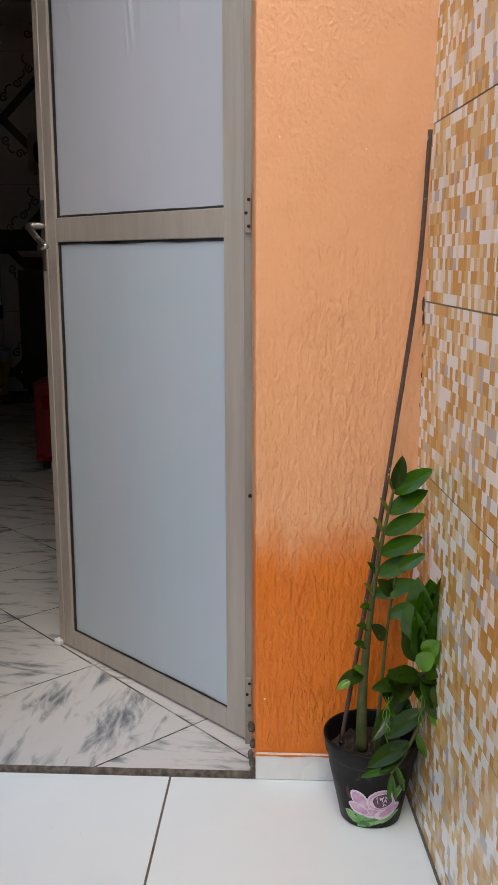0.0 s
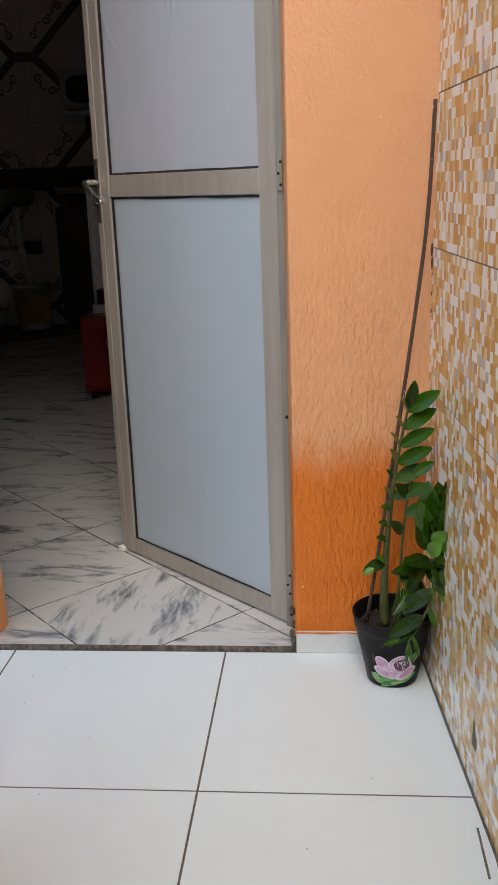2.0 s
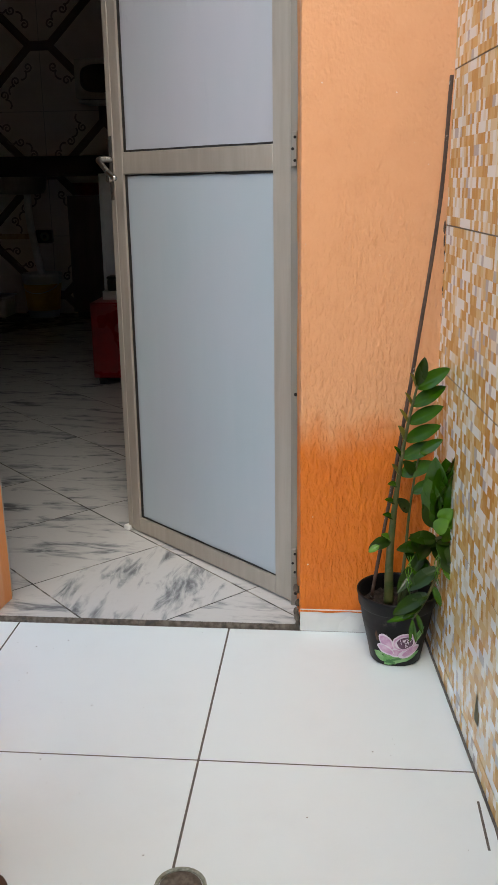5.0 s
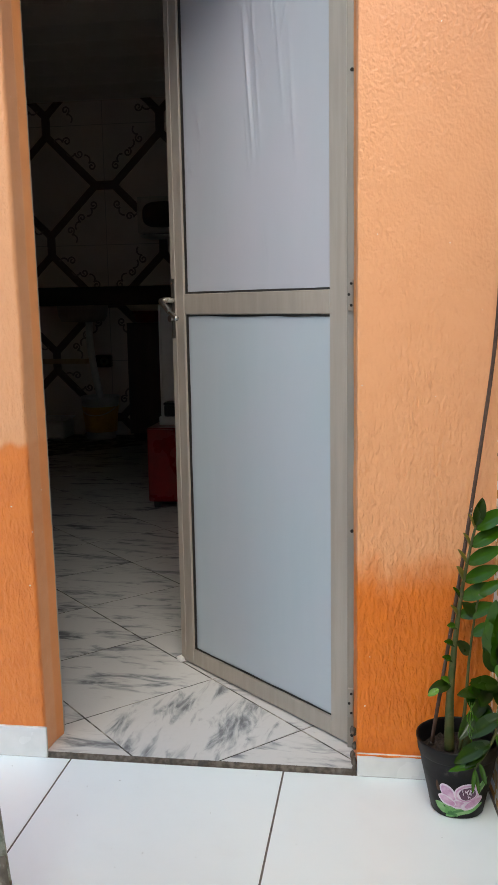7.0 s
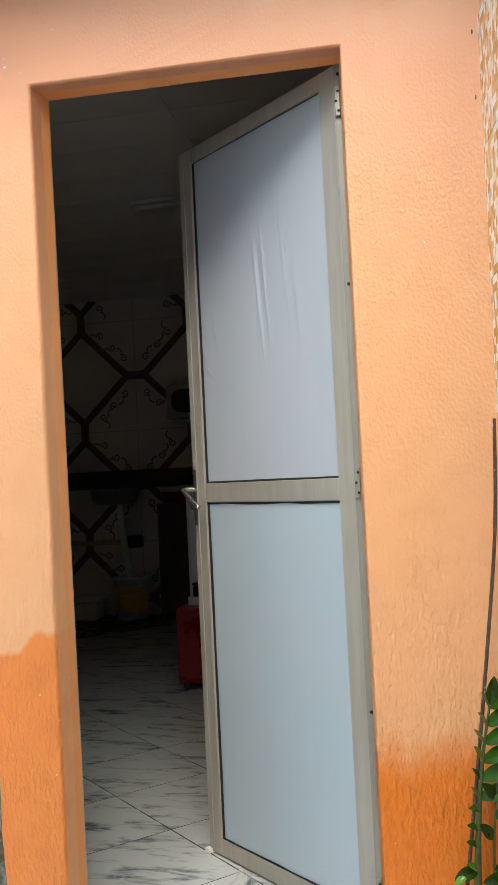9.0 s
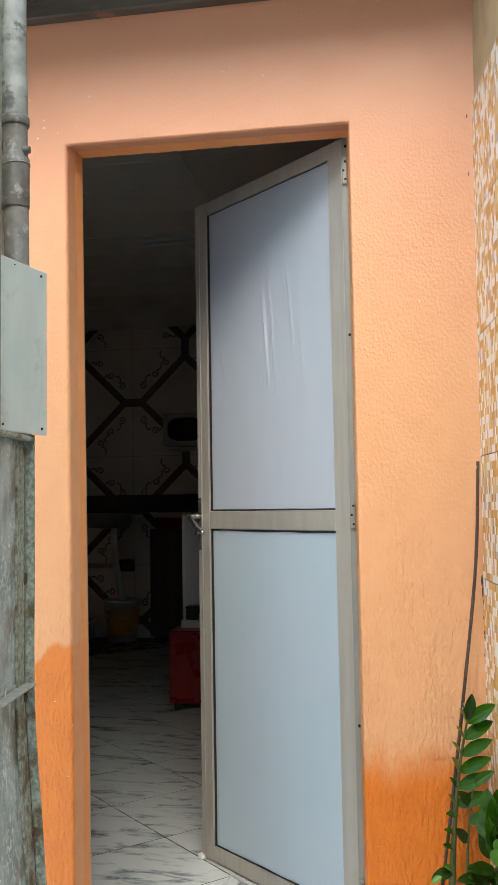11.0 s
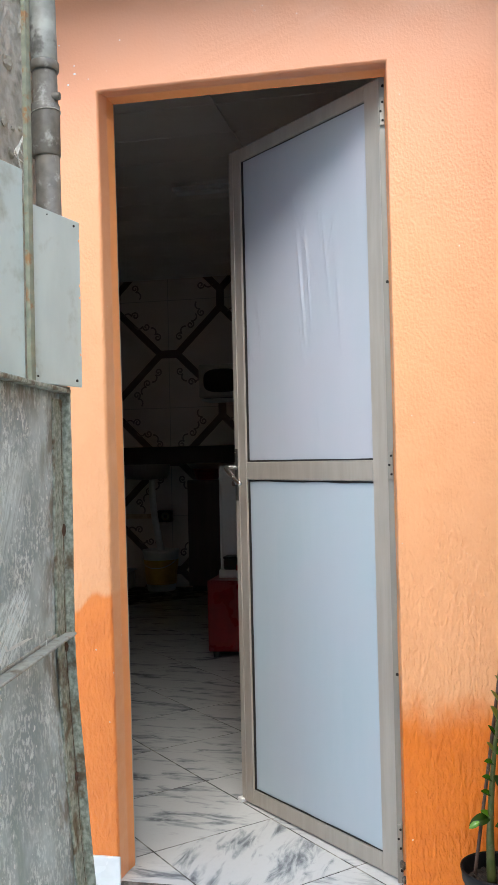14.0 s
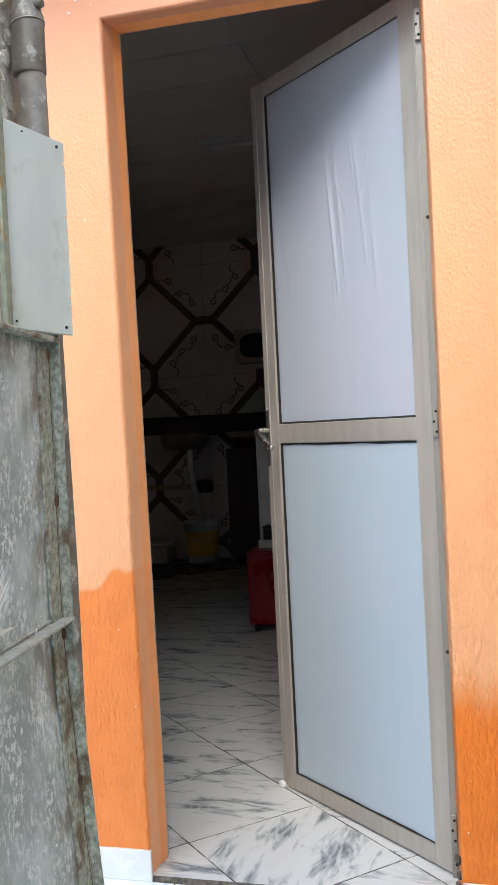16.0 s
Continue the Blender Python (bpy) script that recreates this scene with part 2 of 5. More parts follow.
# same film on both panes; upper tint has the lintel's warm bounce painted in
M_WALL, M_MOSAIC, M_MARBLE, M_FLOOR, M_OCTA, M_SHEET, M_FILM, M_FILM_UP = orange_paint(), mosaic_print(), marble_print(), white_glaze(), octagon_tile(), galvanised(), frosted_film("frosted_blue_film", (0.395, 0.46, 0.505)), frosted_film("frosted_film_warm_bounce", (0.42, 0.42, 0.465))
M_GROUT = worn("dark_grout", (0.10, 0.09, 0.08), (0.17, 0.155, 0.14), 90, 0.9, stain=(0.05, 0.045, 0.04), stain_scale=14)
M_PALEGROUT = worn("pale_dirty_grout", (0.20, 0.185, 0.16), (0.34, 0.32, 0.29), 60, 0.9, stain=(0.06, 0.055, 0.05), stain_scale=9, edges=(0.40, 0.54))
M_JOINT = worn("brown_wall_grout", (0.15, 0.115, 0.08), (0.21, 0.165, 0.12), 80, 0.9)
M_LIP = worn("dirty_cement", (0.06, 0.047, 0.036), (0.16, 0.135, 0.11), 70, 0.95, stain=(0.05, 0.045, 0.04), stain_scale=26, edges=(0.53, 0.66), bump=0.6, dist=0.003)
M_YARD = worn("grey_cement", (0.30, 0.29, 0.27), (0.38, 0.37, 0.345), 12, 0.9, stain=(0.24, 0.23, 0.21), stain_scale=1.5, bump=0.2, dist=0.004)
M_MOSS = worn("greenish_dirty_mortar", (0.10, 0.105, 0.06), (0.16, 0.16, 0.10), 60, 0.9)
M_SKIRT = worn("white_skirting_glaze", (0.63, 0.64, 0.625), (0.68, 0.685, 0.67), 25, 0.25, stain=(0.62, 0.56, 0.48), stain_scale=9, edges=(0.62, 0.78), bump=0.03)
M_ALU = worn("bronze_anodised_aluminium", (0.39, 0.35, 0.30), (0.44, 0.40, 0.345), 40, 0.4, 0.35, bump=0.03, stretch=(1, 1, 0.1))
# darker copy of the frame aluminium, with the jamb's shade put into its colour
M_ALU_SHADED = worn("shaded_aluminium", (0.26, 0.24, 0.21), (0.31, 0.285, 0.25), 40, 0.42, 0.35, bump=0.04, stretch=(1, 1, 0.1))
M_GASKET = worn("black_rubber_gasket", (0.012, 0.011, 0.011), (0.03, 0.028, 0.026), 60, 0.7)
M_BRONZE = worn("dark_bronze_plate", (0.05, 0.045, 0.04), (0.08, 0.07, 0.06), 40, 0.4, 0.4)
M_CHROME = worn("satin_chrome", (0.60, 0.59, 0.57), (0.66, 0.65, 0.63), 60, 0.22, 1.0, bump=0.02)
M_HOLE = worn("black_hole", (0.008, 0.007, 0.006), (0.02, 0.016, 0.012), 80, 0.95)
M_STEEL = worn("tarnished_angle_steel", (0.16, 0.18, 0.145), (0.40, 0.425, 0.37), 150, 0.6, 0.1, stain=(0.12, 0.085, 0.05), stain_scale=17, edges=(0.50, 0.64), bump=0.4, dist=0.002, stretch=(1, 1, 0.75))
M_RAIL = worn("dull_grey_rail", (0.30, 0.31, 0.28), (0.40, 0.41, 0.38), 70, 0.6, 0.1, stain=(0.17, 0.13, 0.09), stain_scale=24, edges=(0.52, 0.68), bump=0.4)
M_PLATE = worn("pale_grey_enamel", (0.44, 0.51, 0.505), (0.50, 0.57, 0.56), 18, 0.45, stain=(0.31, 0.335, 0.30), stain_scale=15, edges=(0.52, 0.80), bump=0.08, stretch=(1, 1, 0.4))
M_RUST = worn("rust", (0.10, 0.05, 0.03), (0.06, 0.035, 0.022), 60, 0.9, bump=0.6, dist=0.002)
M_BAR = worn("pale_green_flat_bar", (0.17, 0.19, 0.145), (0.25, 0.265, 0.20), 60, 0.6, stain=(0.26, 0.14, 0.06), stain_scale=28, edges=(0.52, 0.64))
M_PIPE = worn("weathered_grey_pipe", (0.085, 0.078, 0.066), (0.17, 0.157, 0.135), 30, 0.5, stain=(0.40, 0.40, 0.37), stain_scale=26, edges=(0.52, 0.70), bump=0.35)
M_MORTAR = worn("rough_mortar", (0.34, 0.315, 0.26), (0.50, 0.465, 0.40), 35, 0.95, stain=(0.20, 0.19, 0.16), stain_scale=12, bump=1.0, dist=0.01)
M_BRICK = worn("red_clay_brick", (0.40, 0.15, 0.09), (0.48, 0.20, 0.12), 40, 0.9, stain=(0.30, 0.26, 0.22), stain_scale=14, bump=0.4, dist=0.003)
M_WOOD = worn("raw_pine_board", (0.46, 0.32, 0.19), (0.56, 0.41, 0.26), 26, 0.75, stain=(0.38, 0.20, 0.10), stain_scale=8, stretch=(1, 1, 0.12), bump=0.3)
M_RAFTER = worn("dark_roof_timber", (0.075, 0.055, 0.042), (0.12, 0.09, 0.07), 24, 0.85, stain=(0.30, 0.12, 0.06), stain_scale=7, edges=(0.6, 0.75), stretch=(0.15, 1, 1), bump=0.4)
M_ROOF = worn("grey_fibre_cement", (0.11, 0.10, 0.10), (0.16, 0.15, 0.145), 22, 0.9, stain=(0.06, 0.055, 0.05), stain_scale=5, bump=0.3)
M_BEIGE = worn("beige_wall_paint", (0.44, 0.31, 0.17), (0.50, 0.36, 0.21), 16, 0.7, stain=(0.38, 0.27, 0.15), stain_scale=5, bump=0.25, dist=0.002)
M_CEIL = worn("white_pvc_ceiling", (0.87, 0.81, 0.75), (0.90, 0.84, 0.78), 8, 0.4, bump=0.04)
M_ROOM = worn("room_bounce_paint", (0.84, 0.66, 0.56), (0.87, 0.70, 0.60), 12, 0.7, bump=0.1)
M_RENDER = worn("pale_bounce_paint", (0.82, 0.80, 0.76), (0.86, 0.84, 0.80), 12, 0.8, stain=(0.70, 0.67, 0.62), stain_scale=1.2, bump=0.2)
M_GRANITE = worn("black_granite", (0.012, 0.011, 0.011), (0.03, 0.028, 0.027), 140, 0.18)
M_RED = worn("red_lacquer", (0.19, 0.005, 0.009), (0.24, 0.006, 0.010), 20, 0.3)
M_WHITE = worn("white_enamel", (0.80, 0.79, 0.76), (0.85, 0.84, 0.81), 20, 0.35, bump=0.03)
M_BLACK = worn("black_plastic", (0.012, 0.012, 0.013), (0.025, 0.025, 0.026), 50, 0.4)
M_BUCKET = worn("white_bucket_plastic", (0.62, 0.60, 0.54), (0.70, 0.68, 0.62), 14, 0.4)
M_YELLOW = worn("yellow_label", (0.70, 0.45, 0.06), (0.62, 0.38, 0.05), 18, 0.5)
M_PVC = worn("white_pvc", (0.62, 0.60, 0.55), (0.70, 0.68, 0.63), 25, 0.4)
M_POT = worn("black_pot_plastic", (0.004, 0.004, 0.004), (0.009, 0.008, 0.009), 35, 0.5, stain=(0.07, 0.06, 0.05), stain_scale=17, edges=(0.63, 0.74), bump=0.15)
M_SOIL = worn("potting_soil", (0.012, 0.009, 0.007), (0.045, 0.032, 0.022), 120, 1.0, bump=1.0, dist=0.01)
M_LEAF = worn("deep_green_leaf", (0.020, 0.070, 0.002), (0.034, 0.100, 0.003), 26, 0.2, bump=0.12, coat=0.08, stain=(0.05, 0.13, 0.005), stain_scale=9, edges=(0.5, 0.75))
M_LEAF_DARK = worn("dark_green_leaf", (0.013, 0.034, 0.002), (0.021, 0.048, 0.003), 26, 0.3, bump=0.12)
M_LEAF_NEW = worn("bright_green_leaf", (0.06, 0.17, 0.006), (0.09, 0.22, 0.009), 22, 0.28, bump=0.12)
M_LEAF_OLD = worn("yellowing_leaf", (0.17, 0.15, 0.02), (0.24, 0.19, 0.03), 22, 0.35, bump=0.12)
M_STEM = worn("green_brown_stem", (0.04, 0.065, 0.012), (0.085, 0.085, 0.025), 40, 0.5, stain=(0.15, 0.12, 0.06), stain_scale=18, bump=0.3)
M_ROD = worn("rusty_dark_rod", (0.055, 0.03, 0.022), (0.10, 0.055, 0.038), 50, 0.75, stain=(0.42, 0.38, 0.33), stain_scale=60, edges=(0.62, 0.68), bump=0.5, dist=0.001)
M_PINK = worn("pink_paint", (0.50, 0.24, 0.42), (0.68, 0.48, 0.62), 60, 0.5)
M_PALE = worn("pale_lilac_paint", (0.62, 0.52, 0.62), (0.74, 0.66, 0.72), 60, 0.5)
M_PLUM = worn("plum_paint", (0.06, 0.02, 0.05), (0.14, 0.06, 0.11), 70, 0.5)
M_GREENP = worn("green_paint", (0.12, 0.34, 0.09), (0.26, 0.46, 0.20), 60, 0.5)
M_WIRE = worn("old_wire", (0.30, 0.28, 0.24), (0.40, 0.38, 0.33), 60, 0.6)


for m, v in ((M_POT, 0.22), (M_LEAF, 0.35), (M_LEAF_DARK, 0.3)):
    m.node_tree.nodes["Principled BSDF"].inputs["Specular IOR Level"].default_value = v


# ---- building helpers ----
def mesh_from(bm, name, mat, smooth=False):
    me = bpy.data.meshes.new(name)
    bmesh.ops.recalc_face_normals(bm, faces=bm.faces)
    for f in bm.faces:
        f.smooth = smooth
    bm.to_mesh(me)
    bm.free()
    for m in mat if isinstance(mat, (list, tuple)) else (mat,):
        me.materials.append(m)
    return me


def part(name, bm, mat, parent, label="", smooth=False):
    ob = new(name, mesh_from(bm, name, mat, smooth))
    ob.parent = parent
    return tagged(ob, label)


def solid(name, bm, mat, label, category, kind="", group="", smooth=False):
    return tagged(new(name, mesh_from(bm, name, mat, smooth)), label, category, group, kind)


def holder(name, label, category, at=(0, 0, 0), group="", kind=""):
    ob = new(name)
    ob.location = at
    ob.empty_display_size = 0.05
    return tagged(ob, label, category, group, kind)


def rel(parent):
    """World places to the parent's own, for a parent that is only shifted."""
    return Matrix.Translation(-parent.location)


def box(lo, hi, m=None, bevel=0.0, bm=None, seg=1):
    bm = bm or bmesh.new()
    c = [(a + b) / 2 for a, b in zip(lo, hi)]
    s = [b - a for a, b in zip(lo, hi)]
    made = bmesh.ops.create_cube(bm, size=1, matrix=Matrix.Translation(c) @ Matrix.Diagonal((*s, 1)))
    vs = made["verts"]
    if bevel:
        es = list({e for v in vs for e in v.link_edges})
        r = bmesh.ops.bevel(bm, geom=es, offset=bevel, segments=seg, affect="EDGES", profile=0.5)
        vs = list({v for f in r["faces"] for v in f.verts} | {v for v in vs if v.is_valid})
    if m is not None:
        bmesh.ops.transform(bm, matrix=m, verts=vs)
    return bm


def lathe(rings, n=32, centre=(0, 0, 0), closed_top=False, closed_low=False, bm=None, squash=None):
    """A turned body from rings of (radius, height)."""
    bm = bm or bmesh.new()
    loops = []
    for r, h in rings:
        loop = []
        for i in range(n):
            a = 2 * math.pi * i / n
            q = r * (squash(a, h) if squash else 1.0)
            loop.append(bm.verts.new((centre[0] + q * math.cos(a), centre[1] + q * math.sin(a), centre[2] + h)))
        loops.append(loop)
    for a, b in zip(loops, loops[1:]):
        for i in range(n):
            bm.faces.new((a[i], a[(i + 1) % n], b[(i + 1) % n], b[i]))
    if closed_low:
        bm.faces.new(loops[0])
    if closed_top:
        bm.faces.new(loops[-1])
    return bm


def tube(points, radius, n=10, bm=None):
    """A round rod along points; radius is one number or one for each point."""
    bm = bm or bmesh.new()
    pts = [Vector(p) for p in points]
    rad = radius if isinstance(radius, (list, tuple)) else [radius] * len(pts)
    loops, side = [], None
    for i, p in enumerate(pts):
        d = (pts[min(i + 1, len(pts) - 1)] - pts[max(i - 1, 0)]).normalized()
        side = (side - d * side.dot(d)) if side else d.orthogonal()
        side.normalize()
        up = d.cross(side)
        loops.append([bm.verts.new(p + rad[i] * (math.cos(t) * side + math.sin(t) * up)) for t in (2 * math.pi * j / n for j in range(n))])
    for a, b in zip(loops, loops[1:]):
        for i in range(n):
            bm.faces.new((a[i], a[(i + 1) % n], b[(i + 1) % n], b[i]))
    bm.faces.new(loops[0])
    bm.faces.new(loops[-1])
    return bm


def curve_points(pts, n=16):
    """A smooth line through a few points."""
    p = [Vector(q) for q in pts]
    p = [p[0] * 2 - p[1]] + p + [p[-1] * 2 - p[-2]]
    out = []
    for i in range(1, len(p) - 2):
        for j in range(n):
            t = j / n
            a, b, c, d = p[i - 1], p[i], p[i + 1], p[i + 2]
            out.append(0.5 * ((2 * b) + (c - a) * t + (2 * a - 5 * b + 4 * c - d) * t * t + (3 * b - a - 3 * c + d) * t ** 3))
    return out + [p[-2]]


# ---- outer wall with the door opening ----
T_WALL = 0.17
TOP = 2.462


def front_wall():
    rnd = random.Random(4)
    steps = 110
    path = []  # along the opening's edge: left side up, lintel, right side down
    for i in range(steps):
        f = i / (steps - 1)
        path.append(("l", f))
    for i in range(1, 60):
        path.append(("t", i / 60))
    for i in range(steps):
        path.append(("r", 1 - i / (steps - 1)))
    level = [(0.0, -0.008, 0.005, 0.006), (0.0015, -0.004, 0.0025, 0.003), (0.005, -0.0012, 0.0008, 0.001), (0.010, 0, 0, 0), (0.060, 0.002, -0.003, 0.008), (0.096, 0.009, -0.009, 0.0005), (0.102, -0.03, 0.02, 0.045), (T_WALL, -0.03, 0.02, 0.045)]
    bm = bmesh.new()
    rings = []
    for li, (y, dl, dr, dt) in enumerate(level):
        rough = 0.0022 if li < 6 else 0.0
        ring = []
        for side, f in path:
            j = (noise.noise(Vector((f * 11, max(li - 3, 0) * 4.0, ord(side)))) + 0.4 * noise.noise(Vector((f * 45, max(li - 3, 0) * 4.0, ord(side))))) * rough
            xl = -0.745 - 0.020 * f
            zt = 2.113 - 0.003 * f
            if side == "l":
                ring.append(bm.verts.new((xl + dl + j, y, -0.06 + f * (zt + dt + 0.06) if f < 1 else 2.113 + dt)))
            elif side == "t":
                ring.append(bm.verts.new((-0.765 + dl + f * (0.765 + dr - dl), y + j * 0.5, zt + dt + j)))
            else:
                ring.append(bm.verts.new((dr + j, y, -0.06 + f * (2.11 + dt + 0.06))))
        rings.append(ring)
    for a, b in zip(rings, rings[1:]):
        for i in range(len(a) - 1):
            bm.faces.new((a[i], a[i + 1], b[i + 1], b[i]))
    outer = [(0.40, -0.06), (0.40, TOP), (-1.75, TOP), (-1.75, -0.06)]
    fo = [bm.verts.new((x, 0, z)) for x, z in outer]
    bo = [bm.verts.new((x, T_WALL, z)) for x, z in outer]
    bm.faces.new(rings[0] + fo)
    bm.faces.new(rings[-1] + bo)
    for i in range(3):
        bm.faces.new((fo[i], fo[i + 1], bo[i + 1], bo[i]))
    bm.faces.new((rings[0][-1], fo[0], bo[0], rings[-1][-1]))
    bm.faces.new((rings[0][0], fo[3], bo[3], rings[-1][0]))
    soft = 3 * (len(path) - 1)
    ob = solid("wall_front", bm, M_WALL, "textured masonry wall, faded peach above with the eave's shade painted in, fresh orange below", "wall", "structure")
    for q in ob.data.polygons[:soft]:
        q.use_smooth = True
    return ob


wall = front_wall()

# broken plaster at the foot of the opening and in the corner by the rod
rnd = random.Random(9)


def crumb(at, size, mat, parent, name="plaster_chip", flat=0.4):
    bm = bmesh.new()
    bmesh.ops.create_icosphere(bm, subdivisions=2, radius=1.0)
    for v in bm.verts:
        v.co *= 1 + 0.35 * noise.noise(v.co * 1.7 + Vector(at) * 31)
    bmesh.ops.transform(bm, matrix=Matrix.Translation(at) @ Matrix.Diagonal((size[0], size[1], size[2], 1)), verts=bm.verts)
    return part(name, bm, mat, parent)


for i in range(9):
    crumb((-0.006 + rnd.uniform(-0.004, 0.003), 0.03 + rnd.uniform(-0.03, 0.05), 0.004 + 0.012 * i * rnd.uniform(0.5, 1.2)), (0.006, 0.012, 0.009), M_LIP, wall)
for z, w, t in ((0.932, 0.0042, 0.0150), (0.905, 0.0030, 0.0130), (0.880, 0.0016, 0.0060), (0.842, 0.0018, 0.0050), (0.806, 0.0024, 0.0055), (0.795, 0.0014, 0.0030), (0.752, 0.0012, 0.0040)):
    crumb((0.3005 - 0.002 * rnd.random(), -0.0045, z), (w * 0.55, 0.0010, t), M_RUST, wall, "plaster_hole")
for z in (2.10, 1.95):
    crumb((0.300, -0.003, z), (0.002, 0.002, 0.006), M_LIP, wall)
for x, z, s in ((-0.83, 2.19, 0.004), (-0.829, 2.168, 0.007), (-0.848, 2.14, 0.006), (-0.885, 2.27, 0.006), (-0.872, 2.25, 0.004), (-0.79, 2.15, 0.003), (-0.80, 0.62, 0.004), (-0.752, 0.56, 0.003), (-0.765, 0.43, 0.004), (-0.31, 2.29, 0.003), (-0.33, 2.28, 0.003), (0.012, 0.90, 0.002)):
    crumb((x, 0.0, z), (s * 0.5, 0.0006, s * 0.42), M_SKIRT, wall, "paint_chip")

# plaster ridge where the painted wall meets the tiled wall
bm = bmesh.new()
ridge = []
for i in range(50):
    z = 2.44 * i / 49
    w = 0.026 + 0.006 * noise.noise(Vector((3, 7, z * 5)))
    ridge.append([bm.verts.new(p) for p in ((0.275 - w, 0.0003, z), (0.300 - w, -0.0008, z), (0.303, -0.0025 - 0.001 * noise.noise(Vector((1, 2, z * 9))), z), (0.325, -0.003, z))])
for a, b in zip(ridge, ridge[1:]):
    for i in range(3):
        bm.faces.new((a[i], a[i + 1], b[i + 1], b[i]))
part("corner_plaster", bm, M_WALL, wall, smooth=True)

# ---- right wall: printed tiles, plain paint above ----
SLANT = math.atan(0.084)
W0 = Matrix.Translation((0.293, 0, 0)) @ Matrix.Rotation(-math.pi / 2 + SLANT, 4, "Z") @ Matrix.Rotation(radians(-0.55), 4, "X")  # local x runs towards the open end, local y into the alley's outside
mos = solid("wall_tiled", box((-0.30, 0.0012, -0.08), (2.9, 0.16, 2.132), W0), M_JOINT, "alley wall clad in glossy cream and ochre mosaic-print tiles", "wall", "structure")
upper = solid("wall_painted", box((-0.30, 0.006, 2.1325), (2.9, 0.16, 2.60), W0), M_BEIGE, "plain beige-brown painted wall above the tiling", "wall", "structure")
bm = bmesh.new()
bm.faces.new([bm.verts.new(W0 @ Vector((x, -0.0008, z))) for x, z in ((0.4935, 0.150), (0.4870, 0.100), (0.4845, 0.0868), (0.5190, 0.0888), (0.5140, 0.112), (0.4990, 0.135))])
part("broken_corner", bm, M_MOSS, mos, "chipped tile corner showing dark greenish mortar")
part("foot_gap", box((0.3265, -0.72, 0.0002), (0.3305, -0.602, 0.0012), bevel=0.0), M_GROUT, mos)
part("foot_joint", box((-0.04, -0.0035, -0.002), (2.85, 0.001, 0.005), W0), M_GROUT, mos, "dark dirty joint along the floor")
tile_me = mesh_from(box((0.0013, 0.0, 0.0013), (0.4487, 0.010, 0.2972), bevel=0.0004), "tile", M_MOSAIC)
for c in range(6):
    for r in range(8):
        t = new("tile", tile_me)
        t.parent = mos
        t.matrix_basis = W0 @ Matrix.Translation((c * 0.45 - 0.047, 0, 2.131 - (r + 1) * 0.2985))

# ---- ground of the alley ----
PITCH = 0.516
solid("ground", box((-40, -60, -0.25), (40, 40, -0.105)), M_YARD, "plain grey cement ground around the house", "ground", "structure")
ground = solid("floor", box((-1.75, -5.0, -0.10), (0.75, 0.02, -0.0008)), M_GROUT, "alley floor of large white glazed tiles with dark joints", "floor", "structure")
slab_me = mesh_from(box((0.0022, 0.0022, -0.006), (PITCH - 0.0022, PITCH - 0.0022, 0.0), bevel=0.0003), "tile", M_FLOOR)
for i in range(-3, 2):
    for j in range(10):
        t = new("tile", slab_me)
        t.parent = ground
        t.location = (-0.168 + i * PITCH, -0.0035 - (j + 1) * PITCH, rnd.uniform(-0.0004, 0.0004))

# ---- inner floor of diagonal tiles ----
inner = solid("floor_inside", box((-3.05, 0.001, -0.10), (0.55, 5.35, 0.0113)), M_PALEGROUT, "inner floor of diagonal white tiles with grey marbling", "floor", "structure")
SIZE = 0.402
diag_me = mesh_from(box((0.0027, 0.0027, -0.006), (SIZE - 0.0027, SIZE - 0.0027, 0.0), bevel=0.0005), "tile", M_MARBLE)
EDGES = [(Vector(p), Vector(n)) for p, n in (((0, 0.0005, 0), (0, -1, 0)), ((0, 5.298, 0), (0, 1, 0)), ((-2.998, 0, 0), (-1, 0, 0)), ((0.498, 0, 0), (1, 0, 0)))]
base = Matrix.Translation((-0.425, 0.466, 0.012)) @ Matrix.Rotation(radians(-45.5), 4, "Z")
for i in range(-10, 12):
    for j in range(-4, 20):
        m = base @ Matrix.Translation((i * SIZE, j * SIZE, 0))
        if (i, j) in ((0, -1), (3, 2), (-3, 4)):  # laid a quarter turn round
            m = m @ Matrix.Translation((SIZE, 0, 0)) @ Matrix.Rotation(math.pi / 2, 4, "Z")
        corners = [m @ Vector((a * SIZE, b * SIZE, 0)) for a in (0, 1) for b in (0, 1)]
        cuts = [(p, n) for p, n in EDGES if min((p - c).dot(n) for c in corners) < 0]
        if any(max((p - c).dot(n) for c in corners) < 0.03 for p, n in cuts):
            continue
        if not cuts:
            t = new("tile", diag_me)
            t.parent = inner
            t.matrix_basis = m
            continue
        bm = box((0.0025, 0.0025, -0.006), (SIZE - 0.0025, SIZE - 0.0025, 0.0))  # cut along the threshold and the walls
        inv = m.inverted()
        for p, n in cuts:
            bmesh.ops.bisect_plane(bm, geom=bm.verts[:] + bm.edges[:] + bm.faces[:], plane_co=inv @ p, plane_no=inv.to_3x3() @ n, clear_outer=True)
            bmesh.ops.holes_fill(bm, edges=bm.edges)
        if bm.verts:
            t = part("tile", bm, M_MARBLE, inner)
            t.matrix_basis = m

